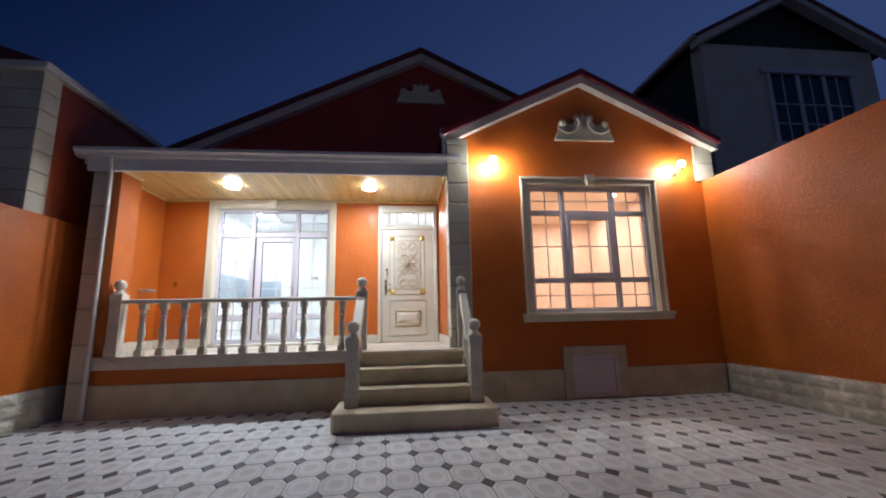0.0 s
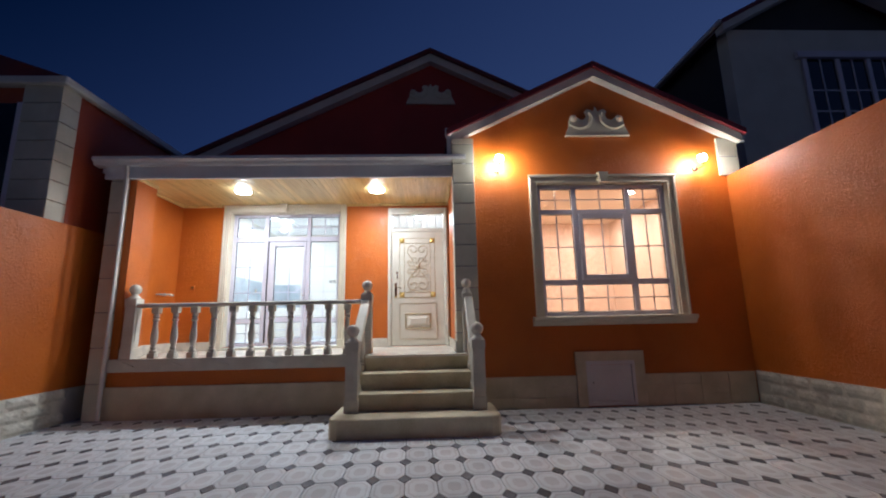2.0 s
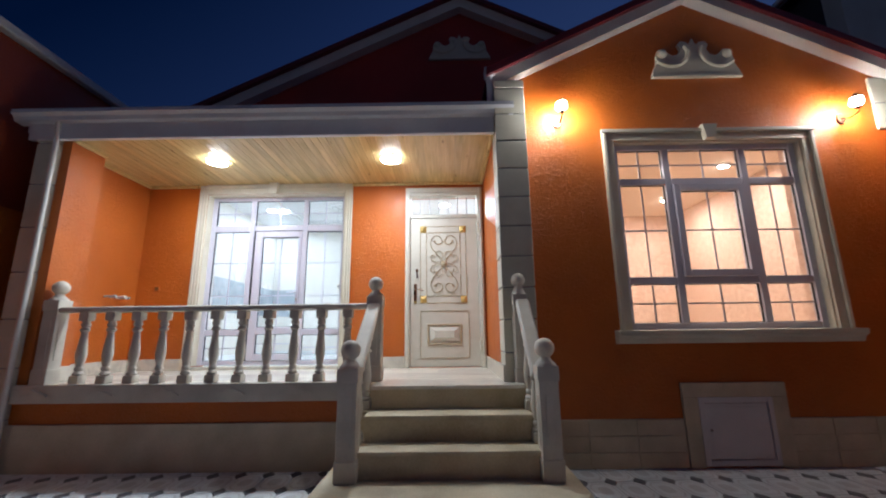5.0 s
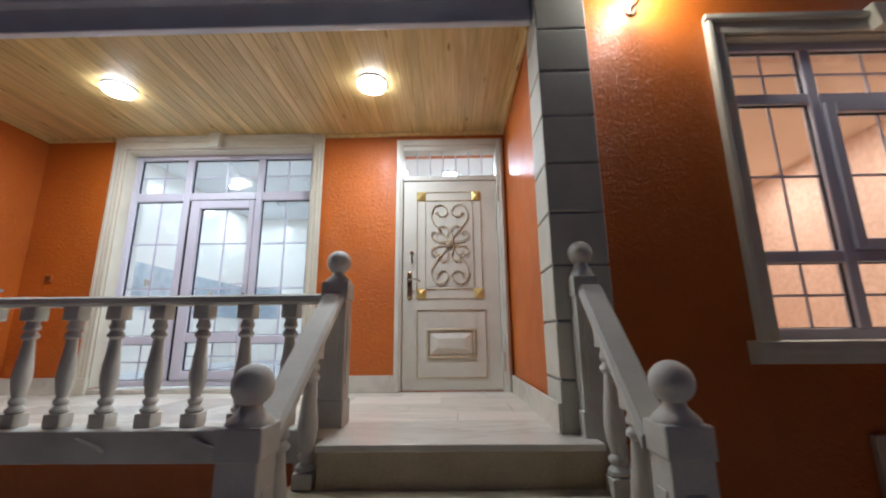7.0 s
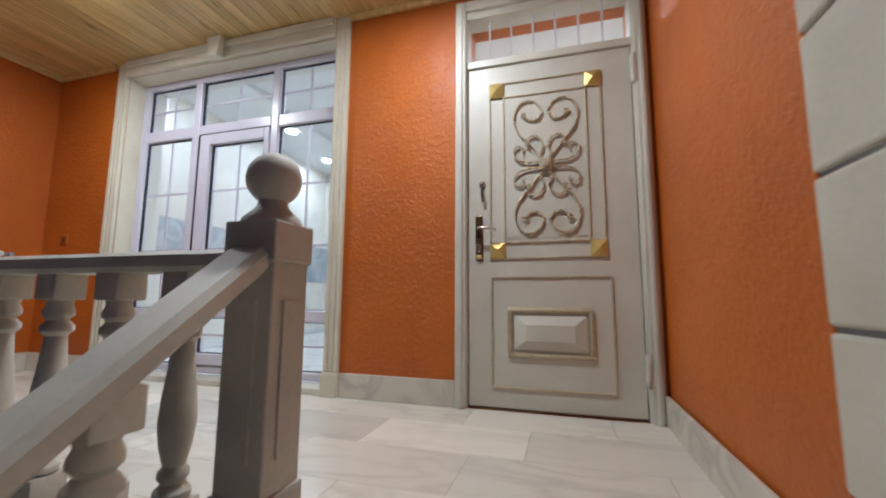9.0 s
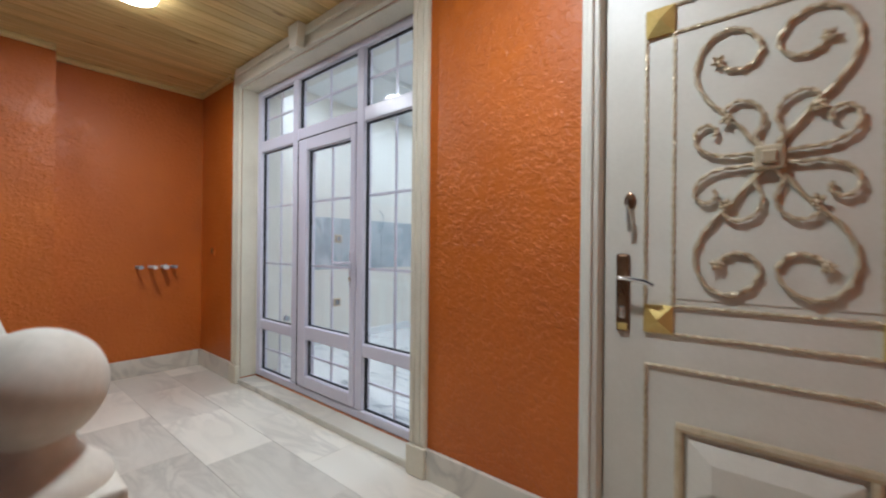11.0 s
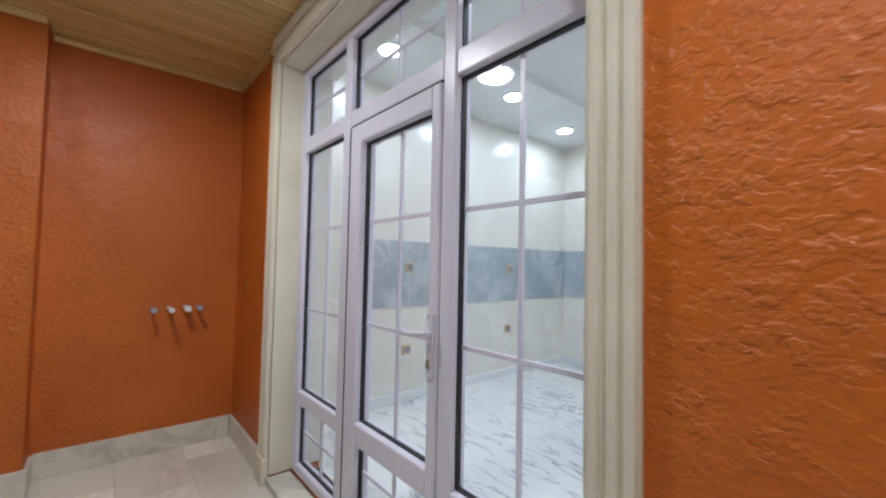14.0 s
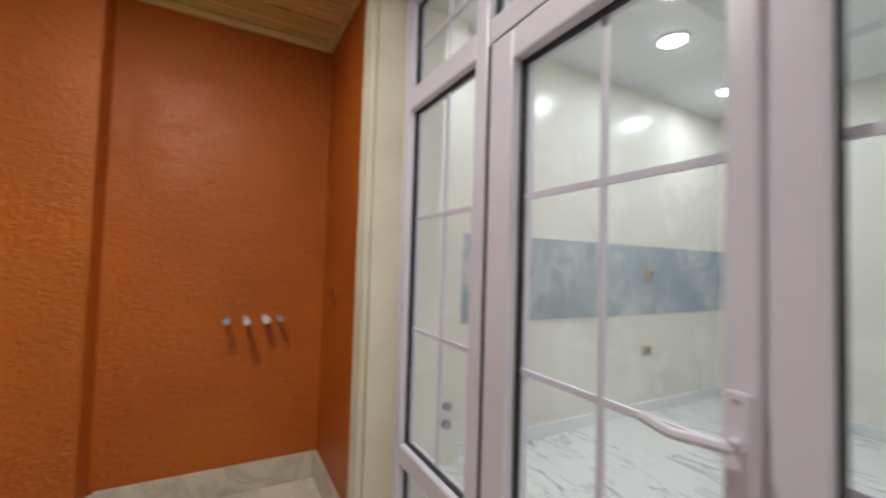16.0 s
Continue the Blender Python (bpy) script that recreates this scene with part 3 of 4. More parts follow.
for span in ((-3.305, -3.19), (-1.242, -1.134)):
    x0, x1 = span
    s = -1 if x0 < -2 else 1
    inner = x1 if s < 0 else x0
    t = thing("window_trim", ((x0 + x1) / 2, 7.17, P), "fluted cream stone jamb trim of the glazed front", "trim", kind="structure")
    part("flat", box((x0, x1, 7.178, 7.199, P, CEIL - 0.002), bevel=0.004), CREAM_TRIM, t)
    for k in (0.2, 0.55, 0.85):
        xm = x0 + (x1 - x0) * k
        part("flute", box((xm - 0.013, xm + 0.013, 7.172, 7.179, P + 0.15, CEIL - 0.1), bevel=0.006), CREAM_TRIM, t)
    part("foot_block", box((x0 - 0.006, x1 + 0.006, 7.160, 7.199, P, P + 0.145), bevel=0.006), CREAM_TRIM, t)
    part("reveal", box((inner - 0.012, inner + 0.0, 7.20, 7.325, P + 0.05, 3.165)) if s > 0 else box((inner, inner + 0.012, 7.20, 7.325, P + 0.05, 3.165)), CREAM_TRIM, t)
t = thing("window_trim", (-2.225, 7.17, 3.17), "cream stone head trim of the glazed front", "trim", kind="structure")
part("head", box((-3.19, -1.242, 7.165, 7.199, 3.165, CEIL - 0.002), bevel=0.004), CREAM_TRIM, t)
part("moulding", box((-3.20, -1.25, 7.145, 7.166, 3.235, CEIL - 0.004), bevel=0.008), CREAM_TRIM, t)
part("soffit", box((-3.19, -1.242, 7.20, 7.325, 3.152, 3.165)), CREAM_TRIM, t)
part("keystone", prism([(-2.265, 3.14), (-2.185, 3.14), (-2.165, CEIL - 0.003), (-2.285, CEIL - 0.003)], "y", 7.09, 7.144), CREAM_TRIM, t)
setting("inner_reveal", box((-3.19, -3.178, 7.397, 7.519, 0.815, 3.165), (-1.252, -1.24, 7.397, 7.519, 0.815, 3.165), (-3.178, -1.252, 7.397, 7.519, 3.153, 3.165)), KITCHEN_WALL,
        "pale plaster reveal inside the glazed front", "trim")
setting("window_sill", box((-3.19, -1.24, 7.185, 7.325, P, 0.805), bevel=0.006), SKIRT_MARBLE, "pale marble threshold under the glazed front", "sill")

# bedroom window
BY = 5.825
bw = tagged(new("window_2"), "white plastic window of a warmly lit room", "window", kind="structure")
bw.location = (2.905, BY, 1.2)
a, b = BY - 0.035, BY + 0.035
bars(bw, "frame", (1.93, 2.0, a, b, 1.20, 3.145), (3.81, 3.88, a, b, 1.20, 3.145), (2.0, 3.81, a, b, 3.08, 3.145), (2.0, 3.81, a, b, 1.20, 1.27))
bars(bw, "mullion", (2.465, 2.535, a - 0.002, b, 1.27, 3.08), (3.275, 3.345, a - 0.002, b, 1.27, 3.08))
for x0, x1 in ((2.0, 2.465), (2.535, 3.275), (3.345, 3.81)):
    bars(bw, "transom", (x0, x1, a, b, 2.69, 2.76), (x0, x1, a, b, 1.65, 1.72))
    glazed(bw, x0, x1, 2.76, 3.08, BY, (2.92,))
    glazed(bw, x0, x1, 1.27, 1.65, BY, (1.46,))
    if x0 != 2.535:
        glazed(bw, x0, x1, 1.72, 2.69, BY, (2.205,))
sash = part("sash", box((2.54, 2.605, a - 0.02, b, 1.725, 2.685), (3.205, 3.27, a - 0.02, b, 1.725, 2.685), (2.605, 3.205, a - 0.02, b, 2.62, 2.685),
                        (2.605, 3.205, a - 0.02, b, 1.725, 1.79), bevel=0.007), PVC, bw, "white plastic opening sash, shut")
glazed(bw, 2.605, 3.205, 1.79, 2.62, BY - 0.01, (2.205,))
t = thing("window_trim", (2.905, 5.7, 1.2), "cream stone moulded surround of the front window", "trim", kind="structure")
for x0, x1 in ((1.816, 1.93), (3.88, 3.996)):
    o = x0 if x0 < 2 else x1 - 0.035
    part("jamb", box((x0, x1, 5.69, 5.719, 1.2, 3.145), bevel=0.004), CREAM_TRIM, t)
    part("outer_bead", box((o, o + 0.035, 5.665, 5.691, 1.2, 3.26), bevel=0.008), CREAM_TRIM, t)
part("head", box((1.816, 3.996, 5.69, 5.719, 3.145, 3.26), bevel=0.004), CREAM_TRIM, t)
part("head_bead", box((1.80, 4.012, 5.655, 5.691, 3.222, 3.262), bevel=0.008), CREAM_TRIM, t)
part("keystone", prism([(2.86, 3.13), (2.95, 3.13), (2.98, 3.285), (2.83, 3.285)], "y", 5.62, 5.69), CREAM_TRIM, t)
for span in ((1.93, 1.942, 5.72, 5.789, 1.2, 3.145), (3.868, 3.88, 5.72, 5.789, 1.2, 3.145), (1.942, 3.868, 5.72, 5.789, 3.133, 3.145)):
    part("reveal", box(span), CREAM_TRIM, t)
setting("window_sill", prism([(5.789, 1.21), (5.60, 1.20), (5.60, 1.16), (5.64, 1.13), (5.655, 1.085), (5.72, 1.08), (5.72, 1.16), (5.789, 1.19)], "x", 1.765, 4.045), CREAM_TRIM,
        "cream stone sill with a moulded edge", "sill")

setting("room_reveal", box((1.93, 1.942, 5.862, 5.99, 1.2, 3.145), (3.868, 3.88, 5.862, 5.99, 1.2, 3.145), (1.942, 3.868, 5.862, 5.99, 3.133, 3.145), (1.942, 3.868, 5.862, 6.0, 1.2, 1.212)), PEACH,
        "pale plaster reveal inside the front window", "trim")

# entrance door
DX0, DX1, DZ1 = -0.316, 0.602, 2.773
ed = tagged(new("door_1"), "ivory steel entrance door with wrought scrollwork, shut", "door", kind="structure")
ed.location = (0.155, 7.2, P)
DY = 7.215
part("leaf", box((DX0, DX1, DY, DY + 0.07, P + 0.01, DZ1), bevel=0.005), DOOR_PAINT, ed)
fr = part("door_frame", box((-0.33, DX0 - 0.004, 7.19, 7.33, P, 3.15), (DX1 + 0.004, 0.62, 7.19, 7.33, P, 3.15), (DX0 - 0.004, DX1 + 0.004, 7.19, 7.33, 3.10, 3.15),
                            (DX0 - 0.004, DX1 + 0.004, 7.20, 7.33, DZ1 + 0.004, DZ1 + 0.05), bevel=0.004), DOOR_PAINT, ed)
for x0, x1 in ((-0.387, -0.322), (0.614, 0.68)):
    part("architrave", box((x0, x1, 7.165, 7.199, P, 3.21), bevel=0.008), DOOR_PAINT, fr)
    part("bead", box((x0 + 0.022, x1 - 0.018, 7.150, 7.167, P, 3.19), bevel=0.007), DOOR_PAINT, fr)
part("architrave", box((-0.322, 0.614, 7.165, 7.199, 3.145, 3.21), bevel=0.008), DOOR_PAINT, fr)
tp = part("transom_pane", box((DX0, DX1, 7.26, 7.266, DZ1 + 0.05, 3.10)), GLASS, ed)
tp.visible_shadow = False
for k in range(1, 7):
    xm = DX0 + (DX1 - DX0) * k / 7
    part("grille_bar", tube([(xm, 7.25, DZ1 + 0.05), (xm, 7.25, 2.93), (xm, 7.25, 3.10)], 0.006), GUTTER, tp)
for z in (0.95, 2.55):
    part("hinge", lathe([(0.010, -0.012), (0.018, 0), (0.018, 0.145), (0.010, 0.157)], DX1 + 0.008, 7.175, z, 14), DOOR_PAINT, ed, smooth=True)


def rope(x0, z0, x1, z1, r=0.0065):
    n = max(4, int(math.hypot(x1 - x0, z1 - z0) / 0.006))
    return [(x0 + (x1 - x0) * i / n, DY - 0.004, z0 + (z1 - z0) * i / n) for i in range(n + 1)]


grille = part("upper_panel", box((-0.095, 0.357, DY - 0.003, DY + 0.004, 1.715, 2.555)), DOOR_PAINT, ed)
for x0, x1, z0, z1 in ((-0.182, 0.44, 1.60, 2.655), (-0.10, 0.362, 1.69, 2.566), (-0.178, 0.46, 0.886, 1.492)):
    for p in ((x0, z0, x0, z1), (x1, z0, x1, z1), (x0, z0, x1, z0), (x0, z1, x1, z1)):
        part("rope_moulding", tube(rope(*p), 0.0054, steps=8, twist=1.3), ROPE_GOLD, ed, smooth=False)
for cx in (-0.141, 0.401):
    for cz in (1.645, 2.611):
        bm = bmesh.new()
        c = [bm.verts.new((cx + sx * 0.042, DY - 0.012, cz + sz * 0.045)) for sx, sz in ((-1, -1), (1, -1), (1, 1), (-1, 1))]
        d = [bm.verts.new((v.co.x, DY + 0.002, v.co.z)) for v in c]
        tip = bm.verts.new((cx, DY - 0.032, cz))
        for i in range(4):
            bm.faces.new((c[i], c[(i + 1) % 4], tip)), bm.faces.new((d[i], d[(i + 1) % 4], c[(i + 1) % 4], c[i]))
        bmesh.ops.recalc_face_normals(bm, faces=bm.faces)
        part("corner_stud", bm, BRASS, ed, "brass pyramid stud")


def leaf_tip(at, way):
    """A forged leaf: a bud with four flat pointed lobes fanned round the way the scroll runs."""
    bm = sphere(at.x, at.y, at.z, 0.010, u=8, v=6)
    base = math.atan2(way.z, way.x)
    for turn, size in ((0.0, 0.026), (1.0, 0.024), (-1.0, 0.024), (2.1, 0.018)):
        c, d = math.cos(base + turn), math.sin(base + turn)
        side = Vector((-d, 0, c)) * 0.009
        root, end = Vector(at), Vector(at) + Vector((c, -0.35, d)) * size
        mid = (root + end) / 2
        v = [bm.verts.new(q) for q in (root, mid + side, end, mid - side, mid + Vector((0, -0.008, 0)), mid + Vector((0, 0.004, 0)))]
        for i in range(4):
            bm.faces.new((v[i], v[(i + 1) % 4], v[4])), bm.faces.new((v[(i + 1) % 4], v[i], v[5]))
    bmesh.ops.recalc_face_normals(bm, faces=bm.faces)
    return bm


SX, SZ = 0.137, 2.13
BIG = ((0.0, 0.0), (0.075, 0.11), (0.15, 0.20), (0.178, 0.28), (0.155, 0.36), (0.10, 0.392), (0.045, 0.37), (0.018, 0.315), (0.05, 0.272), (0.095, 0.275), (0.118, 0.30))
SMALL = ((0.0, 0.02), (0.03, 0.06), (0.014, 0.11), (0.03, 0.155), (0.072, 0.175), (0.103, 0.155), (0.10, 0.13))
SIDE = ((0.0, 0.01), (0.06, 0.018), (0.12, 0.022), (0.168, 0.05), (0.178, 0.095), (0.15, 0.118), (0.124, 0.10), (0.13, 0.078))
for sx in (-1, 1):
    for sz in (-1, 1):
        for nm, c, r in (("large_scroll", BIG, 0.0064), ("small_scroll", SMALL, 0.0056), ("side_scroll", SIDE, 0.0056)):
            pts = spline([(SX + sx * u, DY - 0.012 - (0.004 if nm != "large_scroll" else 0), SZ + sz * w) for u, w in c], 12)
            part(nm, tube(pts, r, steps=7, twist=0.8), ROPE_GOLD, grille, "champagne wrought iron scroll")
            if nm != "side_scroll":
                e = pts[-1]
                part("leaf_tip", leaf_tip(e, pts[-1] - pts[-4]), ROPE_GOLD, grille, "champagne forged leaf tip")
bm = box((SX - 0.034, SX + 0.034, DY - 0.035, DY - 0.012, SZ - 0.034, SZ + 0.034), bevel=0.008)
box((SX - 0.018, SX + 0.018, DY - 0.045, DY - 0.034, SZ - 0.018, SZ + 0.018), bevel=0.005, bm=bm)
part("centre_boss", bm, ROPE_GOLD, grille)
lp = part("lower_panel", box((-0.055, 0.33, DY - 0.010, DY + 0.002, 1.095, 1.28), bevel=0.004), DOOR_PAINT, ed)
bm = bmesh.new()
o4 = [(-0.055, 1.095), (0.33, 1.095), (0.33, 1.28), (-0.055, 1.28)]
i4 = [(0.01, 1.145), (0.265, 1.145), (0.265, 1.23), (0.01, 1.23)]
vo, vi = [bm.verts.new((u, DY - 0.010, w)) for u, w in o4], [bm.verts.new((u, DY - 0.034, w)) for u, w in i4]
bm.faces.new(vi)
for i in range(4):
    bm.faces.new((vo[i], vo[(i + 1) % 4], vi[(i + 1) % 4], vi[i]))
bmesh.ops.recalc_face_normals(bm, faces=bm.faces)
part("raised_field", bm, DOOR_PAINT, lp)
for p in ((-0.078, 1.075, -0.078, 1.30), (0.353, 1.075, 0.353, 1.30), (-0.088, 1.065, 0.363, 1.065), (-0.088, 1.31, 0.363, 1.31)):
    part("bead_frame", tube(rope(*p), 0.015, steps=8), ROPE_GOLD, lp, smooth=True)
lock = part("lock_plate", box((-0.272, -0.230, DY - 0.012, DY, 1.59, 1.855), bevel=0.009), BRONZE, ed, "brown bronze lock plate")
part("handle", tube(spline([(-0.251, DY - 0.005, 1.775), (-0.251, DY - 0.05, 1.775), (-0.225, DY - 0.062, 1.775), (-0.175, DY - 0.06, 1.768), (-0.145, DY - 0.055, 1.755)], 5), 0.008), CHROME, lock, smooth=True)
part("lock_cylinder", box((-0.261, -0.241, DY - 0.022, DY - 0.011, 1.635, 1.68), bevel=0.006), CHROME, lock)
part("end_cap", box((-0.268, -0.234, DY - 0.0145, DY - 0.011, 1.597, 1.62), bevel=0.003), BRASS, lock)
bm = bmesh.new()
rings = [[bm.verts.new((-0.231 + r * 0.85 * math.cos(k * 0.3927), y, 2.035 + r * 1.3 * math.sin(k * 0.3927))) for k in range(16)] for r, y in ((0.022, DY), (0.021, DY - 0.008), (0.014, DY - 0.012))]
for u, v in zip(rings, rings[1:]):
    for k in range(16):
        bm.faces.new((u[k], u[(k + 1) % 16], v[(k + 1) % 16], v[k]))
bm.faces.new(rings[-1])
bmesh.ops.recalc_face_normals(bm, faces=bm.faces)
esc = part("upper_lock", bm, BRONZE, ed, "bronze lock rose with hanging keys", smooth=True)
part("key", box((-0.234, -0.228, DY - 0.045, DY - 0.011, 2.018, 2.038), bevel=0.002), CHROME, esc)
for k, (dx, z0) in enumerate(((-0.010, 1.965), (0.0, 1.93), (0.010, 1.935))):
    part("key_tag" if k == 0 else "hanging_key", tube([(-0.231, DY - 0.042, 2.02), (-0.231 + dx * 0.7, DY - 0.03 - 0.003 * k, 1.99), (-0.229 + dx, DY - 0.02 - 0.003 * k, z0)], 0.0045, steps=6), CHROME if k else PIPE_WHITE, esc)

# low hatch in the wing plinth
h = thing("access_hatch", (2.78, 5.7, 0), "white metal access hatch in a stone surround", "hatch")
part("surround", box((2.31, 2.445, 5.685, 5.719, 0.0, 0.60), (3.115, 3.255, 5.685, 5.719, 0.0, 0.60), (2.31, 3.255, 5.685, 5.719, 0.60, 0.726), bevel=0.004), STONE, h)
part("hatch_frame", box((2.445, 2.49, 5.68, 5.719, 0.02, 0.60), (3.07, 3.115, 5.68, 5.719, 0.02, 0.60), (2.49, 3.07, 5.68, 5.719, 0.55, 0.60), (2.49, 3.07, 5.68, 5.719, 0.02, 0.07), bevel=0.004), HATCH, h)
hd = part("hatch_door", box((2.495, 3.065, 5.69, 5.712, 0.075, 0.545), bevel=0.004), HATCH, h)
part("raised_sheet", box((2.53, 3.03, 5.684, 5.691, 0.105, 0.515), bevel=0.003), HATCH, hd)
part("knob", sphere(2.525, 5.676, 0.32, 0.012, u=10, v=8), CHROME, hd)

# ---- rooms behind the glass ----
setting("kitchen_wall_left", box((-4.15, -3.87, 7.5, 11.4, 0.6, 3.75), (-3.87, -3.80, 7.5, 8.02, 0.6, 3.75)), KITCHEN_WALL, "ivory tiled kitchen wall", "wall")
setting("kitchen_wall_back", box((-3.87, -0.70, 11.15, 11.4, 0.6, 3.75)), KITCHEN_WALL, "ivory tiled kitchen wall", "wall")
setting("kitchen_wall_right", box((-0.80, -0.70, 7.5, 11.15, 0.6, 3.75)), KITCHEN_WALL, "ivory tiled kitchen wall", "wall")
setting("kitchen_wall_front", box((-3.80, -3.19, 7.5, 7.52, P, 3.7), (-1.24, -0.80, 7.5, 7.52, P, 3.7), (-3.19, -1.24, 7.5, 7.52, 3.165, 3.7)), KITCHEN_WALL, "ivory kitchen wall round the glazed front", "wall")
setting("kitchen_ceiling", box((-3.87, -0.80, 7.5, 11.15, 3.66, 3.75), (-3.87, -2.95, 7.5, 11.15, 3.60, 3.662), (-2.95, -0.80, 10.3, 11.15, 3.60, 3.662)), KITCHEN_CEIL,
        "white kitchen ceiling with a dropped border", "ceiling")
kf = setting("kitchen_floor", box((-4.0, -0.75, 7.395, 11.2, 0.6, P - 0.008)), MORTAR, "white veined gloss tile kitchen floor", "floor")
for i in range(5):
    for j in range(4):
        x0, y0 = -3.868 + i * 0.614, 7.40 + j * 0.94
        part("tile", box((x0 + 0.0003, min(x0 + 0.6137, -0.80), y0 + 0.0003, min(y0 + 0.9397, 11.15), P - 0.01, P)), KITCHEN_FLOOR, kf)
for span in ((-3.869, -3.85, 8.02, 11.15, P, P + 0.09), (-3.85, -0.80, 11.13, 11.149, P, P + 0.09)):
    setting("baseboard", box(span, bevel=0.004), KITCHEN_CEIL, "white kitchen skirting", "skirting")
bsp = thing("backsplash", (-3.86, 11, 1.62), "blue-grey marbled tile splashback band", "splashback", kind="structure")
for k in range(5):
    y0 = 8.04 + k * 0.622
    part("tile", box((-3.872, -3.862, y0 + 0.001, min(y0 + 0.621, 11.148), 1.62, 2.224)), SPLASH, bsp)
part("tile", box((-3.861, -3.15, 11.142, 11.152, 1.62, 2.224)), SPLASH, bsp)
for y, z in ((8.60, 1.23), (8.61, 1.98), (10.0, 1.30), (10.02, 1.98)):
    s = thing("socket_box", (-3.86, y, z), "yellowed empty socket box on the kitchen wall", "socket", "kitchen socket boxes")
    part("rim", box((-3.868, -3.846, y - 0.045, y + 0.045, z - 0.045, z + 0.045), bevel=0.006), SOCKET, s)
    part("recess", box((-3.848, -3.842, y - 0.03, y + 0.03, z - 0.03, z + 0.03), bevel=0.002), MORTAR, s)
for xs in (-2.34, -2.24):
    s = thing("socket_box", (xs, 11.14, 2.30), "yellowed empty socket box on the back wall", "socket", "kitchen socket boxes")
    part("rim", box((xs - 0.045, xs + 0.045, 11.13, 11.149, 2.255, 2.345), bevel=0.006), SOCKET, s)
    part("recess", box((xs - 0.03, xs + 0.03, 11.126, 11.132, 2.27, 2.33), bevel=0.002), MORTAR, s)
for pts, lab in ((((-3.855, 9.25, 2.36), (-3.82, 9.28, 2.28), (-3.81, 9.27, 2.18), (-3.85, 9.23, 2.08)), "thin loose cable hanging from the splashback"),
                 (((-1.94, 9.40, 3.66), (-1.955, 9.41, 3.45), (-1.93, 9.40, 3.28), (-1.90, 9.40, 3.12)), "thin loose cable hanging from the kitchen ceiling"),
                 (((-2.40, 11.15, 3.20), (-2.39, 11.10, 3.22), (-2.36, 11.08, 3.19), (-2.30, 11.07, 3.26)), "short loose wire end on the back wall")):
    tagged(part("cable", tube(spline(pts, 6), 0.0035), PIPE_BLUE, smooth=True), lab, "cable")
for z in (1.02, 1.13):
    tagged(part("pipe_stub", prism([(7.93 + 0.028 * math.cos(a * 0.524), z + 0.028 * math.sin(a * 0.524)) for a in range(12)], "x", -3.80, -3.77), PIPE_BLUE),
           "grey plastic pipe stub in the kitchen wall", "pipe", "kitchen pipe stubs")


md = thing("ceiling_medallion", (-1.94, 9.40, 3.66), "white plaster rosette moulding on the kitchen ceiling", "moulding")
for ra, rb, hh in ((0.20, 0.235, 0.02), (0.10, 0.13, 0.018), (0.0, 0.05, 0.014)):
    bm = bmesh.new()
    prof = ((ra, 0.0), (ra + 0.006, -hh), (rb - 0.006, -hh), (rb, 0.0))
    rings = [[bm.verts.new((-1.94 + q * math.cos(k * 0.19635), 9.40 + q * math.sin(k * 0.19635), 3.661 + h)) for k in range(32)] for q, h in prof]
    for u, v in zip(rings, rings[1:]):
        for k in range(32):
            bm.faces.new((u[k], u[(k + 1) % 32], v[(k + 1) % 32], v[k]))
    part("ring", bm, KITCHEN_CEIL, md, smooth=True)
for k in range(12):
    part("petal", sphere(-1.94 + 0.165 * math.cos(k * 0.5236), 9.40 + 0.165 * math.sin(k * 0.5236), 3.655, 0.022, u=8, v=6), KITCHEN_CEIL, md, smooth=True)


def spotlight(name, x, y, z, r, glow, label, watts, colour, group, deep=0.03):
    s = thing(name, (x, y, z), label, "ceiling light", group)
    part("rim", lathe([(r + 0.012, 0), (r + 0.012, -0.012), (r, -0.018), (r, -0.01)], x, y, z - 0.0, 24), GUTTER, s, smooth=True)
    part("lens", lathe([(r - 0.002, -0.008), (r - 0.004, 0.006 - deep), (r * 0.85, -deep), (r * 0.5, -deep - 0.003)], x, y, z, 24), glow, s)
    area_lamp(name + "_light", (x, y, z - deep - 0.01), watts, colour, r * 1.4)


# first two are real; the last four are added out of view as fill
for x, y, z in ((-3.22, 9.3, 3.60), (-3.42, 10.45, 3.60), (-3.3, 8.0, 3.60), (-1.3, 7.95, 3.66), (-1.15, 9.0, 3.66), (-1.1, 10.2, 3.66)):
    spotlight("kitchen_spotlight", x, y, z, 0.085, SPOT_GLOW, "round white ceiling spotlight, lit, in the kitchen, some added out of view", KITCHEN_W, (0.89, 0.965, 1.0), "kitchen spotlights")
setting("bedroom_walls", box((0.95, 1.05, 5.97, 9.6, 0.6, 3.5), (4.75, 4.85, 5.97, 9.6, 0.6, 3.5), (0.95, 4.85, 9.6, 9.7, 0.6, 3.5),
        (1.05, 1.93, 5.97, 5.99, 0.7, 3.5), (3.88, 4.75, 5.97, 5.99, 0.7, 3.5), (1.93, 3.88, 5.97, 5.99, 3.145, 3.5), (1.93, 3.88, 5.97, 5.99, 0.7, 1.2)), PEACH, "peach patterned wallpaper of the front room", "wall")
setting("bedroom_ceiling", box((0.95, 4.85, 5.97, 9.7, 3.45, 3.55)), CREAM_CEIL, "pale peach ceiling of the front room", "ceiling")
setting("bedroom_floor", box((0.95, 4.85, 5.97, 9.7, 0.6, P)), STONE, "floor of the front room", "floor")
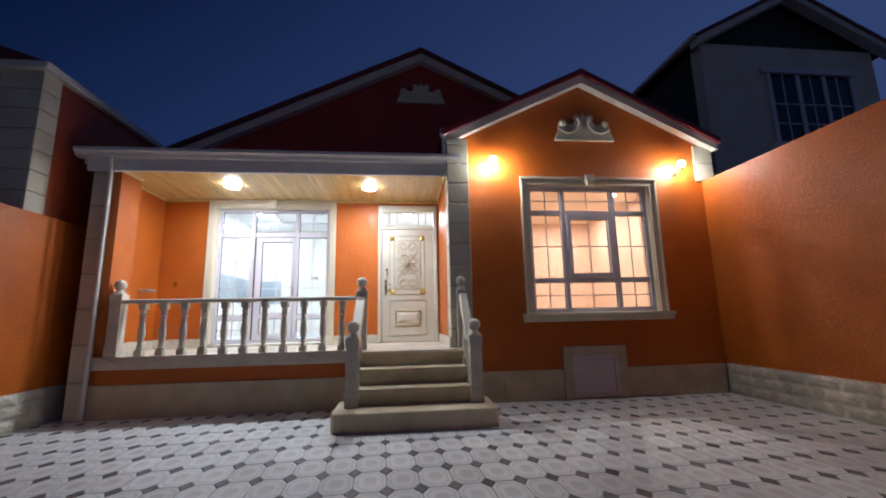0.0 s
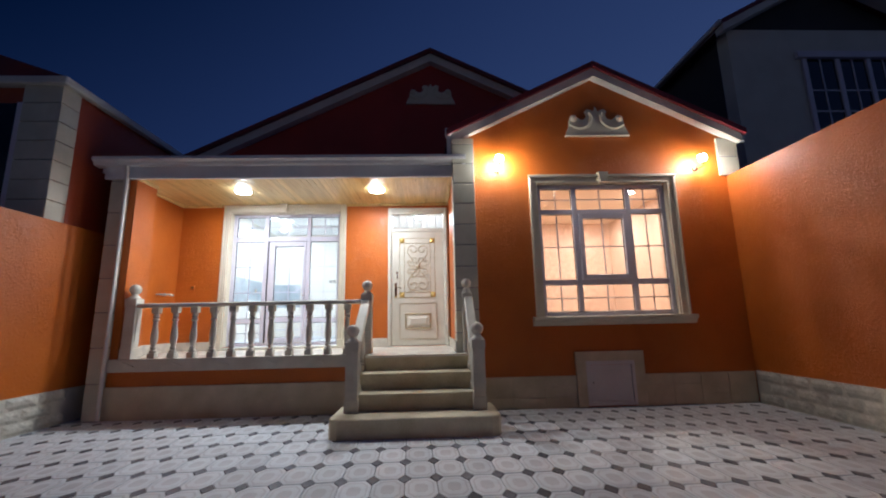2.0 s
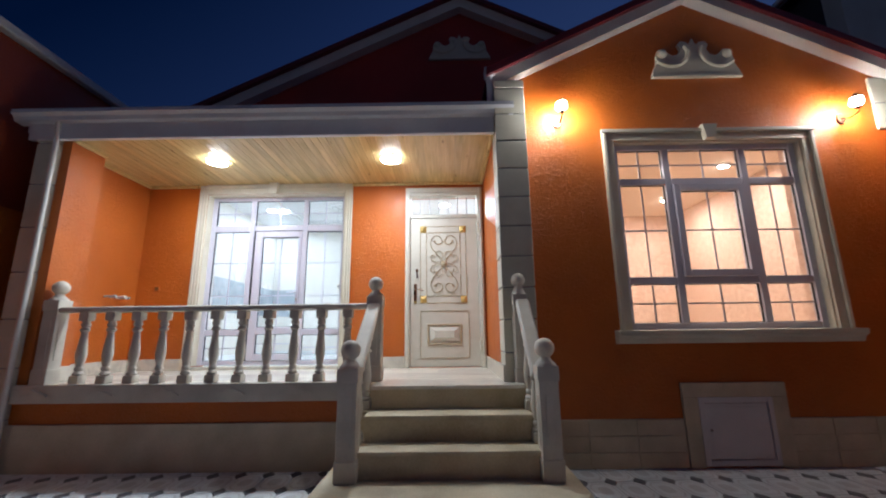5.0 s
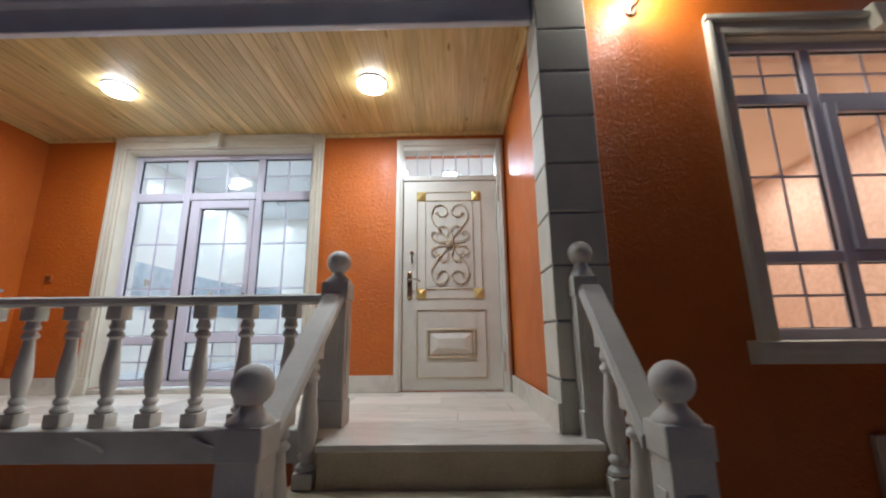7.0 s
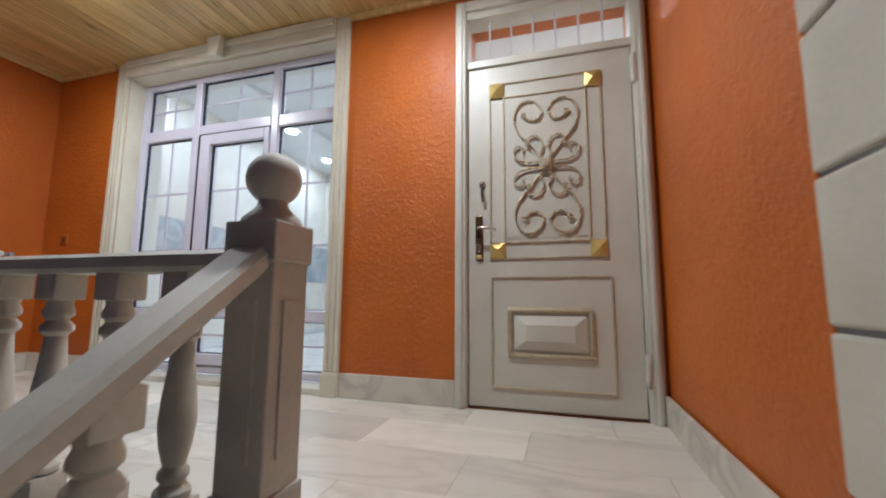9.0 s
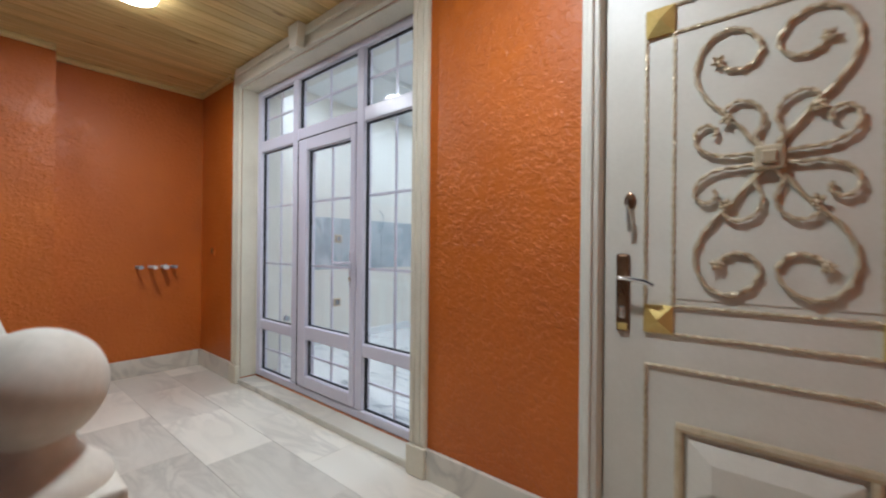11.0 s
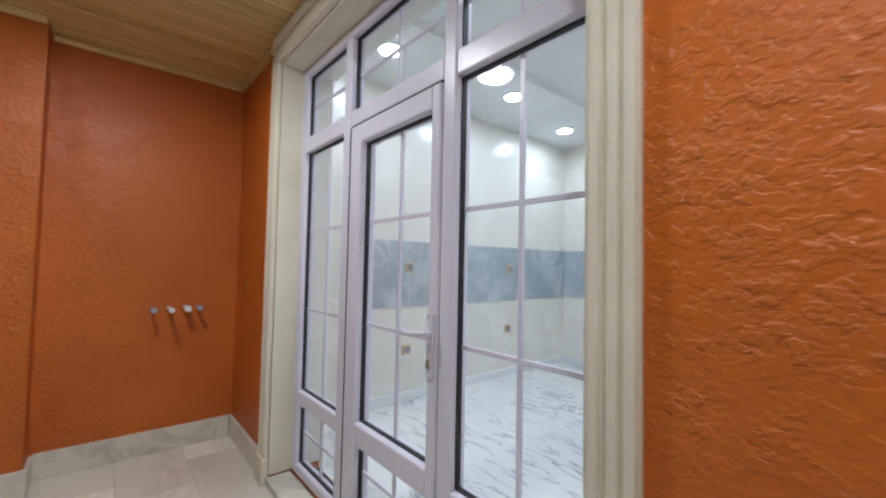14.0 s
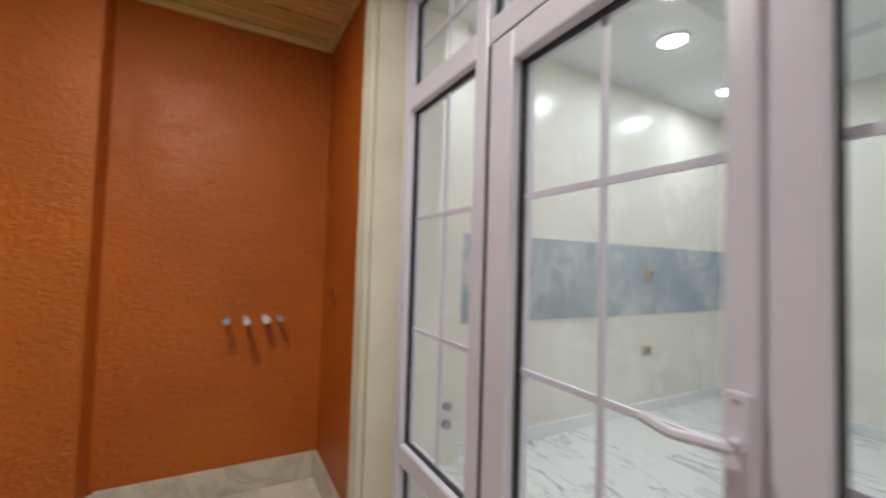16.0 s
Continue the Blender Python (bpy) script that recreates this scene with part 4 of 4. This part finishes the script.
for x, y in ((4.05, 7.08), (4.05, 8.6), (1.75, 7.08), (1.75, 8.6)):
    spotlight("room_spotlight", x, y, 3.45, 0.07, BED_GLOW, "round warm ceiling spotlight, lit, in the front room", BED_W, (1.0, 0.84, 0.66), "front room spotlights")
setting("hall_walls", box((0.85, 0.949, 7.5, 9.6, 0.6, 3.5), (-0.70, 0.95, 9.6, 9.7, 0.6, 3.5)), KITCHEN_WALL, "pale hall walls", "wall")
setting("hall_ceiling", box((-0.70, 0.95, 7.5, 9.7, 3.4, 3.5)), KITCHEN_CEIL, "white hall ceiling", "ceiling")
setting("hall_floor", box((-0.70, 0.95, 7.34, 9.7, 0.6, P)), STONE, "hall floor", "floor")
spotlight("hall_spotlight", 0.15, 8.5, 3.4, 0.1, SPOT_GLOW, "round ceiling light, lit, in the hall", HALL_W, (0.95, 0.98, 1.0), "")

# ---- porch lamps and wall lamps ----
for x in (-2.60, -0.485):
    spotlight("porch_light", x, 6.345, CEIL, 0.115, PORCH_GLOW, "round flush ceiling light, lit, in the pine ceiling", PORCH_W, (1.0, 0.97, 0.90), "porch ceiling lights", 0.042)


def sconce(x):
    z, y = 3.45, 5.525
    s = thing("wall_lamp", (x, 5.72, z), "small wall lamp with a glowing round glass globe", "wall lamp", "wall lamps")
    part("back_plate", prism([(x + 0.045 * math.cos(k * 0.4488), z - 0.08 + 0.06 * math.sin(k * 0.4488)) for k in range(14)], "y", 5.70, 5.719), BRONZE, s)
    part("arm", tube(spline([(x, 5.705, z - 0.08), (x, 5.62, z - 0.12), (x, y, z - 0.11), (x, y, z - 0.07)], 6), 0.008), BRONZE, s, smooth=True)
    part("cup", lathe([(0.010, -0.085), (0.026, -0.07), (0.030, -0.052), (0.024, -0.050)], x, y, z, 18), BRONZE, s, smooth=True)
    part("cap", lathe([(0.050, 0.036), (0.056, 0.034), (0.052, 0.055), (0.030, 0.072), (0.010, 0.09)], x, y, z, 20), BRONZE, s, smooth=True)
    part("globe", sphere(x, y, z, 0.054, u=20, v=12), BULB_GLOW, s, "glowing warm white glass globe", smooth=True)


sconce(1.365), sconce(4.352)

# ---- balustrade and stairs ----
BAL = [(0.030, 0.075), (0.046, 0.085), (0.046, 0.10), (0.028, 0.12), (0.038, 0.135), (0.038, 0.15), (0.027, 0.165), (0.040, 0.22), (0.047, 0.28), (0.043, 0.34),
       (0.034, 0.42), (0.029, 0.48), (0.028, 0.50), (0.043, 0.515), (0.043, 0.53), (0.027, 0.55), (0.040, 0.565), (0.040, 0.58), (0.032, 0.60), (0.036, 0.62)]


def baluster(parent, x, y, z, h):
    k = h / 0.70
    bm = lathe([(r, v * k) for r, v in BAL], x, y, z, 18)
    box((x - 0.048, x + 0.048, y - 0.048, y + 0.048, z, z + 0.076 * k), (x - 0.046, x + 0.046, y - 0.046, y + 0.046, z + 0.615 * k, z + h), bevel=0.006, bm=bm)
    return part("baluster", bm, STONE_PALE, parent, smooth=True)


def newel(x, y, z, h, ball, label, w=0.078, r=0.072):
    n = thing("newel_post", (x, y, z), label, "post", "balustrade posts")
    part("shaft", box((x - w, x + w, y - w, y + w, z, z + 0.14), (x - w + 0.008, x + w - 0.008, y - w + 0.008, y + w - 0.008, z + 0.136, z + h - 0.10),
                      (x - w, x + w, y - w, y + w, z + h - 0.104, z + h), bevel=0.006), STONE_PALE, n)
    for sx, sy in ((-1, 0), (1, 0), (0, -1)):
        q = w - 0.006
        span = (x + sx * q - 0.004, x + sx * q + 0.004, y - 0.03, y + 0.03) if sx else (x - 0.03, x + 0.03, y - q - 0.004, y - q + 0.004)
        part("side_panel", box((*span, z + 0.22, z + h - 0.2), bevel=0.003), STONE_PALE, n)
    part("collar", lathe([(w, 0), (w * 0.98, 0.010), (w * 0.86, 0.022), (0.052, 0.036), (0.040, 0.050), (0.037, 0.066), (0.034, ball - 0.85 * r - z - h)], x, y, z + h - 0.001, 22), STONE_PALE, n, smooth=True)
    part("ball", sphere(x, y, ball, r, u=28, v=18), STONE_PALE, n, smooth=True)
    return n


YB = 5.81
newel(-3.715, YB, P, 0.80, 1.69, "pale stone newel post with a ball, at the porch end")
newel(-0.535, YB, P, 0.80, 1.69, "pale stone newel post with a ball, at the stair head")
newel(0.838, 5.552, P - 0.02, 0.80, 1.677, "pale stone newel post with a ball, against the quoin corner", 0.066, 0.064)
newel(-0.545, 4.86, 0.20, 0.76, 1.085, "pale stone newel post with a ball, at the stair foot")
newel(0.885, 4.86, 0.20, 0.76, 1.085, "pale stone newel post with a ball, at the stair foot")
bl = thing("balustrade", (-2.1, YB, P), "pale stone porch balustrade with turned balusters", "balustrade")
part("rail", prism([(YB - 0.065, 1.455), (YB - 0.05, 1.44), (YB + 0.05, 1.44), (YB + 0.065, 1.455), (YB + 0.065, 1.485), (YB + 0.05, 1.497), (YB - 0.05, 1.497), (YB - 0.065, 1.485)], "x", -3.64, -0.61), STONE_PALE, bl)
for i in range(11):
    baluster(bl, -3.40 + 0.2595 * i, YB, P, 1.442 - P)


def stair_rail(x, y1):
    r = thing("stair_railing", (x, 5.3, 0.2), "pale stone sloping stair rail with two turned balusters", "railing", "stair railings")
    y0, z0, z1 = 4.93, 0.885, 1.475
    bm = bmesh.new()
    sec = [(-0.062, -0.028), (-0.045, -0.045), (0.045, -0.045), (0.062, -0.028), (0.062, 0.010), (0.045, 0.028), (-0.045, 0.028), (-0.062, 0.010)]
    a, b = [bm.verts.new((x + u, y0, z0 + w)) for u, w in sec], [bm.verts.new((x + u, y1, z1 + w)) for u, w in sec]
    bm.faces.new(a), bm.faces.new(b[::-1])
    for i in range(8):
        bm.faces.new((a[i], b[i], b[(i + 1) % 8], a[(i + 1) % 8]))
    bmesh.ops.recalc_face_normals(bm, faces=bm.faces)
    part("rail", bm, STONE_PALE, r)
    for y, z in ((5.10, 0.385), (5.10 + 0.42 * (y1 - 4.95), 0.575)):
        top = z0 + (y - y0) / (y1 - y0) * (z1 - z0) - 0.03
        baluster(r, x, y, z, top - z)


stair_rail(-0.54, 5.74), stair_rail(0.856, 5.49)

st = thing("staircase", (0.17, 4.9, 0), "honey limestone entrance steps on a rounded base slab", "stairs")
bs = prism([(-0.735, 5.2), (-0.735, 4.60), (-0.70, 4.53), (-0.63, 4.50), (0.97, 4.50), (1.04, 4.53), (1.075, 4.60), (1.075, 5.2)], "z", 0.0, 0.20)
bmesh.ops.bevel(bs, geom=[e for e in bs.edges if all(v.co.z > 0.19 for v in e.verts)], offset=0.02, segments=3, affect="EDGES", profile=0.5)
part("base_step", bs, STEP, st)
for y, z in ((4.85, 0.385), (5.11, 0.575), (5.385, P)):
    part("riser", box((-0.48, 0.82, y + 0.015, 5.92, z - 0.20, z - 0.032)), STEP, st)
    part("tread", box((-0.49, 0.83, y, 5.92 if z < P else 5.915, z - 0.032, z), bevel=0.006), STEP if z < P else PORCH_MARBLE, st)
for x0, x1 in ((-0.62, -0.48), (0.82, 0.96)):
    part("stringer", prism([(4.94, 0.19), (4.94, 0.30), (5.04, 0.384), (5.26, 0.384), (5.30, 0.574), (5.48, 0.574), (5.52, P - 0.001), (5.715, P - 0.001), (5.715, 0.19)], "x", x0, x1), STEP, st)
setting("stair_head_floor", box((-0.62, 0.69, 5.70, 5.93, 0.5, P - 0.03)), STEP, "stone floor edge at the stair head", "floor")

# supply pipe stubs and a small box on the porch wall
for y, m, r, tip in ((6.70, PIPE_BLUE, 0.013, -3.88), (6.79, PIPE_WHITE, 0.013, -3.84), (6.885, PIPE_WHITE, 0.016, -3.90), (6.955, PIPE_BLUE, 0.012, -3.91)):
    t = thing("pipe_stub", (-4.03, y, 1.69), "short capped plastic pipe stub sticking from the porch wall", "pipe", "porch pipe stubs")
    part("pipe", prism([(y + r * math.cos(a * 0.524), 1.69 + r * math.sin(a * 0.524)) for a in range(12)], "x", -4.035, tip - 0.028), m, t)
    part("cap", prism([(y + r * 1.3 * math.cos(a * 0.524), 1.69 + r * 1.3 * math.sin(a * 0.524)) for a in range(12)], "x", tip - 0.03, tip), m, t)
    part("wall_flange", prism([(y + r * 1.6 * math.cos(a * 0.524), 1.69 + r * 1.6 * math.sin(a * 0.524)) for a in range(12)], "x", -4.034, -4.024), ORANGE, t)
t = thing("junction_box", (-3.75, 7.19, 1.83), "small open orange-painted switch box", "box")
part("rim", box((-3.79, -3.71, 7.188, 7.199, 1.79, 1.87), bevel=0.004), ORANGE, t)
part("hole", box((-3.775, -3.725, 7.185, 7.1885, 1.805, 1.855), bevel=0.001), BRONZE, t)


# ---- neighbouring houses ----
nl = thing("neighbour_house", (-6.5, 8, 0), "neighbouring house with pale quoins, unlit, wall shade coloured brick red", "house")
part("wall", box((-9.5, -4.45, 5.16, 12.5, 0, 4.34)), NEIGHBOUR_SHADED, nl)
for k in range(7):
    part("quoin_block", box((-4.93, -4.43, 5.10, 5.38, 2.525 + k * 0.262, 2.525 + k * 0.262 + 0.254), bevel=0.008), QUOIN, nl)
part("eave", box((-9.6, -4.36, 5.04, 12.6, 4.34, 4.45), bevel=0.02), FASCIA, nl)
part("roof", prism([(-9.7, 4.46), (-4.40, 4.46), (-6.9, 5.35)], "y", 5.1, 12.6), ROOF, nl)
w = part("window", box((-7.6, -4.95, 5.125, 5.155, 2.3, 4.1)), DARK_GLASS, nl, "dark unlit window")
for x in (-4.99, -6.3):
    part("frame", box((x, x + 0.07, 5.10, 5.15, 2.3, 4.1), bevel=0.006), PVC, w)

RX0, RX1, RY, RZ = 6.72, 11.1, 7.5, 7.15
nr = thing("neighbour_house", (8.9, 11, 0), "tall grey neighbouring house, unlit, side and gable coloured as shaded", "house")
part("wall", box((RX0, RX1, RY, RY + 0.3, 0, RZ)), GREY_WALL, nr)
part("side_wall", box((RX0 + 0.01, RX1 - 0.01, RY + 0.3, 17.5, 0, RZ)), SHADED_WALL, nr)
part("gable", prism([(RX0, RZ), (RX1, RZ), (8.91, 8.3)], "y", RY + 0.10, RY + 0.3), SHADED_WALL, nr)
part("roof", prism(chevron(RX0 - 0.3, RZ + 0.02, 8.91, 8.52, RX1 + 0.3, RZ + 0.02, 0.09), "y", RY - 0.3, 17.8), ROOF, nr)
part("fascia", prism(chevron(RX0 - 0.28, RZ - 0.06, 8.91, 8.42, RX1 + 0.28, RZ - 0.06, 0.16), "y", RY - 0.27, RY - 0.05), FASCIA, nr)
part("gutter", box((RX0 - 0.36, RX0 - 0.22, RY - 0.28, 17.7, RZ - 0.06, RZ + 0.03), bevel=0.02), GUTTER, nr)
w = part("window", box((8.30, 10.35, RY - 0.005, RY + 0.02, 4.85, 6.45)), DARK_GLASS, nr, "dark unlit window with white bars")
for span in ((8.22, 8.32, RY - 0.05, RY - 0.004, 4.78, 6.45), (10.33, 10.43, RY - 0.05, RY - 0.004, 4.78, 6.45), (8.95, 9.05, RY - 0.04, RY - 0.004, 4.85, 6.45),
             (9.62, 9.72, RY - 0.04, RY - 0.004, 4.85, 6.45), (8.1, 10.5, RY - 0.09, RY - 0.004, 6.45, 6.6), (8.1, 10.5, RY - 0.09, RY - 0.004, 4.65, 4.78)):
    part("frame", box(span, bevel=0.008), PVC, w)
for x in (8.62, 9.32, 10.0):
    part("glazing_bar", box((x, x + 0.025, RY - 0.02, RY - 0.004, 4.85, 6.45)), PVC, w)
for z in (5.25, 5.72):
    part("glazing_bar", box((8.3, 10.35, RY - 0.022, RY - 0.0045, z, z + 0.025)), PVC, w)

# ---- pieces of floors and plinths ----
def shared(name, mesh, at, parent):
    ob = new(name, mesh)
    ob.parent = parent
    ob.location = Vector(at) - origin(parent)
    return ob


def mesh_of(name, bm, mats):
    me = bpy.data.meshes.new(name)
    bm.to_mesh(me)
    bm.free()
    for k in mats:
        me.materials.append(k)
    return me


# porch floor slabs, strips along x
pf = setting("porch_floor", box((-4.028, 0.698, 5.92, 7.199, 0.736, P - 0.016)), MORTAR, "polished beige and grey marble slabs on the porch", "floor")
slabs = {}
courses = (5.915, 6.195, 6.545, 6.895, 7.199)
for j in range(4):
    y0, y1 = courses[j], courses[j + 1]
    x = -4.028 - (0.0, 0.33, 0.12, 0.45)[j]
    while x < 0.69:
        a, b = max(x, -4.028), min(x + 0.7, 0.698)
        key = (round(b - a, 3), round(y1 - y0, 3))
        if key not in slabs:
            slabs[key] = mesh_of("slab", box((0.0006, key[0] - 0.0006, 0.0006, key[1] - 0.0006, -0.018, 0), bevel=0.0008), [PORCH_MARBLE])
        if key[0] > 0.02:
            shared("slab", slabs[key], (a, y0, P), pf)
        x += 0.7

# courtyard pavers: long octagons with dark lozenges between them
yard = thing("courtyard_paving", (0, 3.436, 0), "grey octagon pavers with dark lozenge inserts", "paving", kind="structure")
PX, PY, OX, OY = 0.2405, 0.380, -0.112 + 0.1202, 3.436 + 0.190


def octagon(cx, cy, k, z, cut=0.44):
    hx, hy = PX / 2 * k, PY / 2 * k
    ax, ay = hx * (1 - cut), hy * (1 - cut)
    return [(cx - ax, cy - hy, z), (cx + ax, cy - hy, z), (cx + hx, cy - ay, z), (cx + hx, cy + ay, z), (cx + ax, cy + hy, z), (cx - ax, cy + hy, z), (cx - hx, cy + ay, z), (cx - hx, cy - ay, z)]


def octagon_bm(bm, cx, cy):
    rings = [[bm.verts.new(v) for v in octagon(cx, cy, k, z)] for k, z in ((0.975, -0.012), (0.965, -0.001), (0.80, 0.0), (0.70, 0.0), (0.40, 0.0))]
    for r, (a, b) in enumerate(zip(rings, rings[1:])):
        for i in range(8):
            f = bm.faces.new((a[i], a[(i + 1) % 8], b[(i + 1) % 8], b[i]))
            f.material_index = 1 if r in (2,) else 0
    f = bm.faces.new(rings[-1])
    f.material_index = 1


def lozenge_bm(bm, cx, cy):
    hx, hy = PX / 2 * 0.44 * 0.95, PY / 2 * 0.44 * 0.95
    t = [bm.verts.new((cx + u, cy + v, 0.0005)) for u, v in ((-hx, 0), (0, -hy), (hx, 0), (0, hy))]
    d = [bm.verts.new((v.co.x, v.co.y, -0.012)) for v in t]
    bm.faces.new(t)
    for i in range(4):
        bm.faces.new((d[i], d[(i + 1) % 4], t[(i + 1) % 4], t[i]))


bm = bmesh.new()
octagon_bm(bm, 0, 0)
oct_mesh = mesh_of("paver", bm, [PAVER, PAVER_MID])
bm = bmesh.new()
lozenge_bm(bm, 0, 0)
loz_mesh = mesh_of("lozenge", bm, [PAVER_DARK])
rest_o, rest_l = bmesh.new(), bmesh.new()
for i in range(-20, 21):
    for j in range(-20, 8):
        cx, cy = OX + i * PX, OY + j * PY
        near = -2.2 < cx < 2.6 and 2.2 < cy < 5.0
        if -4.45 < cx < 4.9 and cy < 5.95:
            if not (-0.62 < cx < 0.95 and cy > 4.75):
                shared("paver", oct_mesh, (cx, cy, 0), yard) if near else octagon_bm(rest_o, cx, cy)
        lx, ly = cx + PX / 2, cy + PY / 2
        if -4.45 < lx < 4.9 and ly < 5.95 and not (-0.68 < lx < 1.02 and ly > 4.55):
            shared("lozenge", loz_mesh, (lx, ly, 0), yard) if near else lozenge_bm(rest_l, lx, ly)
yard.rotation_euler = (0, 0, radians(2.6))
tagged(part("outer_pavers", rest_o, [PAVER, PAVER_MID], yard), "grey octagon pavers", kind="stuff")
tagged(part("outer_lozenges", rest_l, PAVER_DARK, yard), "dark lozenge inserts", kind="stuff")


# split-face stone plinths
def rough_stone(w):
    bm = bmesh.new()
    nx, nz, h = 6, 3, 0.136
    g = [[bm.verts.new((0.0 if a in (0, nx) or c in (0, nz) else -0.014 - 0.016 * random.random(), w * a / nx, h * c / nz)) for c in range(nz + 1)] for a in range(nx + 1)]
    for a in range(nx):
        for c in range(nz):
            bm.faces.new((g[a][c], g[a][c + 1], g[a + 1][c + 1], g[a + 1][c]))
    bmesh.ops.recalc_face_normals(bm, faces=bm.faces)
    return bm


stones = [mesh_of("stone", rough_stone(0.386), [ROUGH_STONE]) for _ in range(4)]
for name, xw, sign, y_end in (("plinth_right", 4.80, 1, 5.70), ("plinth_left", -4.34, -1, 5.69)):
    pl = setting(name, box((xw + 0.004, xw + 0.03, -3.9, y_end, 0, 0.425)) if sign > 0 else box((xw - 0.03, xw - 0.004, -3.9, 7.0, 0, 0.425)), STONE_PALE, "pale split-face stone plinth", "plinth")
    for r in range(3):
        y = y_end - 0.39 - (0.19 if r % 2 else 0)
        while y > 0.4:
            ob = new("stone", random.choice(stones))
            ob.parent = pl
            ob.location = (xw + 0.006 * sign, y + (0.386 if sign < 0 else 0), 0.004 + r * 0.141)
            ob.rotation_euler = (0, 0, 0 if sign > 0 else math.pi)
            y -= 0.39
wp = setting("plinth_wing", box((0.98, 2.31, 5.708, 5.719, 0, 0.415), (3.255, 4.80, 5.708, 5.719, 0, 0.415)), STONE, "beige stone plinth of the wing", "plinth")
for xa, xb in ((1.0, 2.308), (3.257, 4.79)):
    n = round((xb - xa) / 0.42)
    d = (xb - xa) / n
    for r in range(3):
        for k in range(n):
            part("stone", box((xa + k * d + 0.002, xa + (k + 1) * d - 0.002, 5.698, 5.709, r * 0.138 + 0.002, r * 0.138 + 0.136), bevel=0.004), STONE, wp)
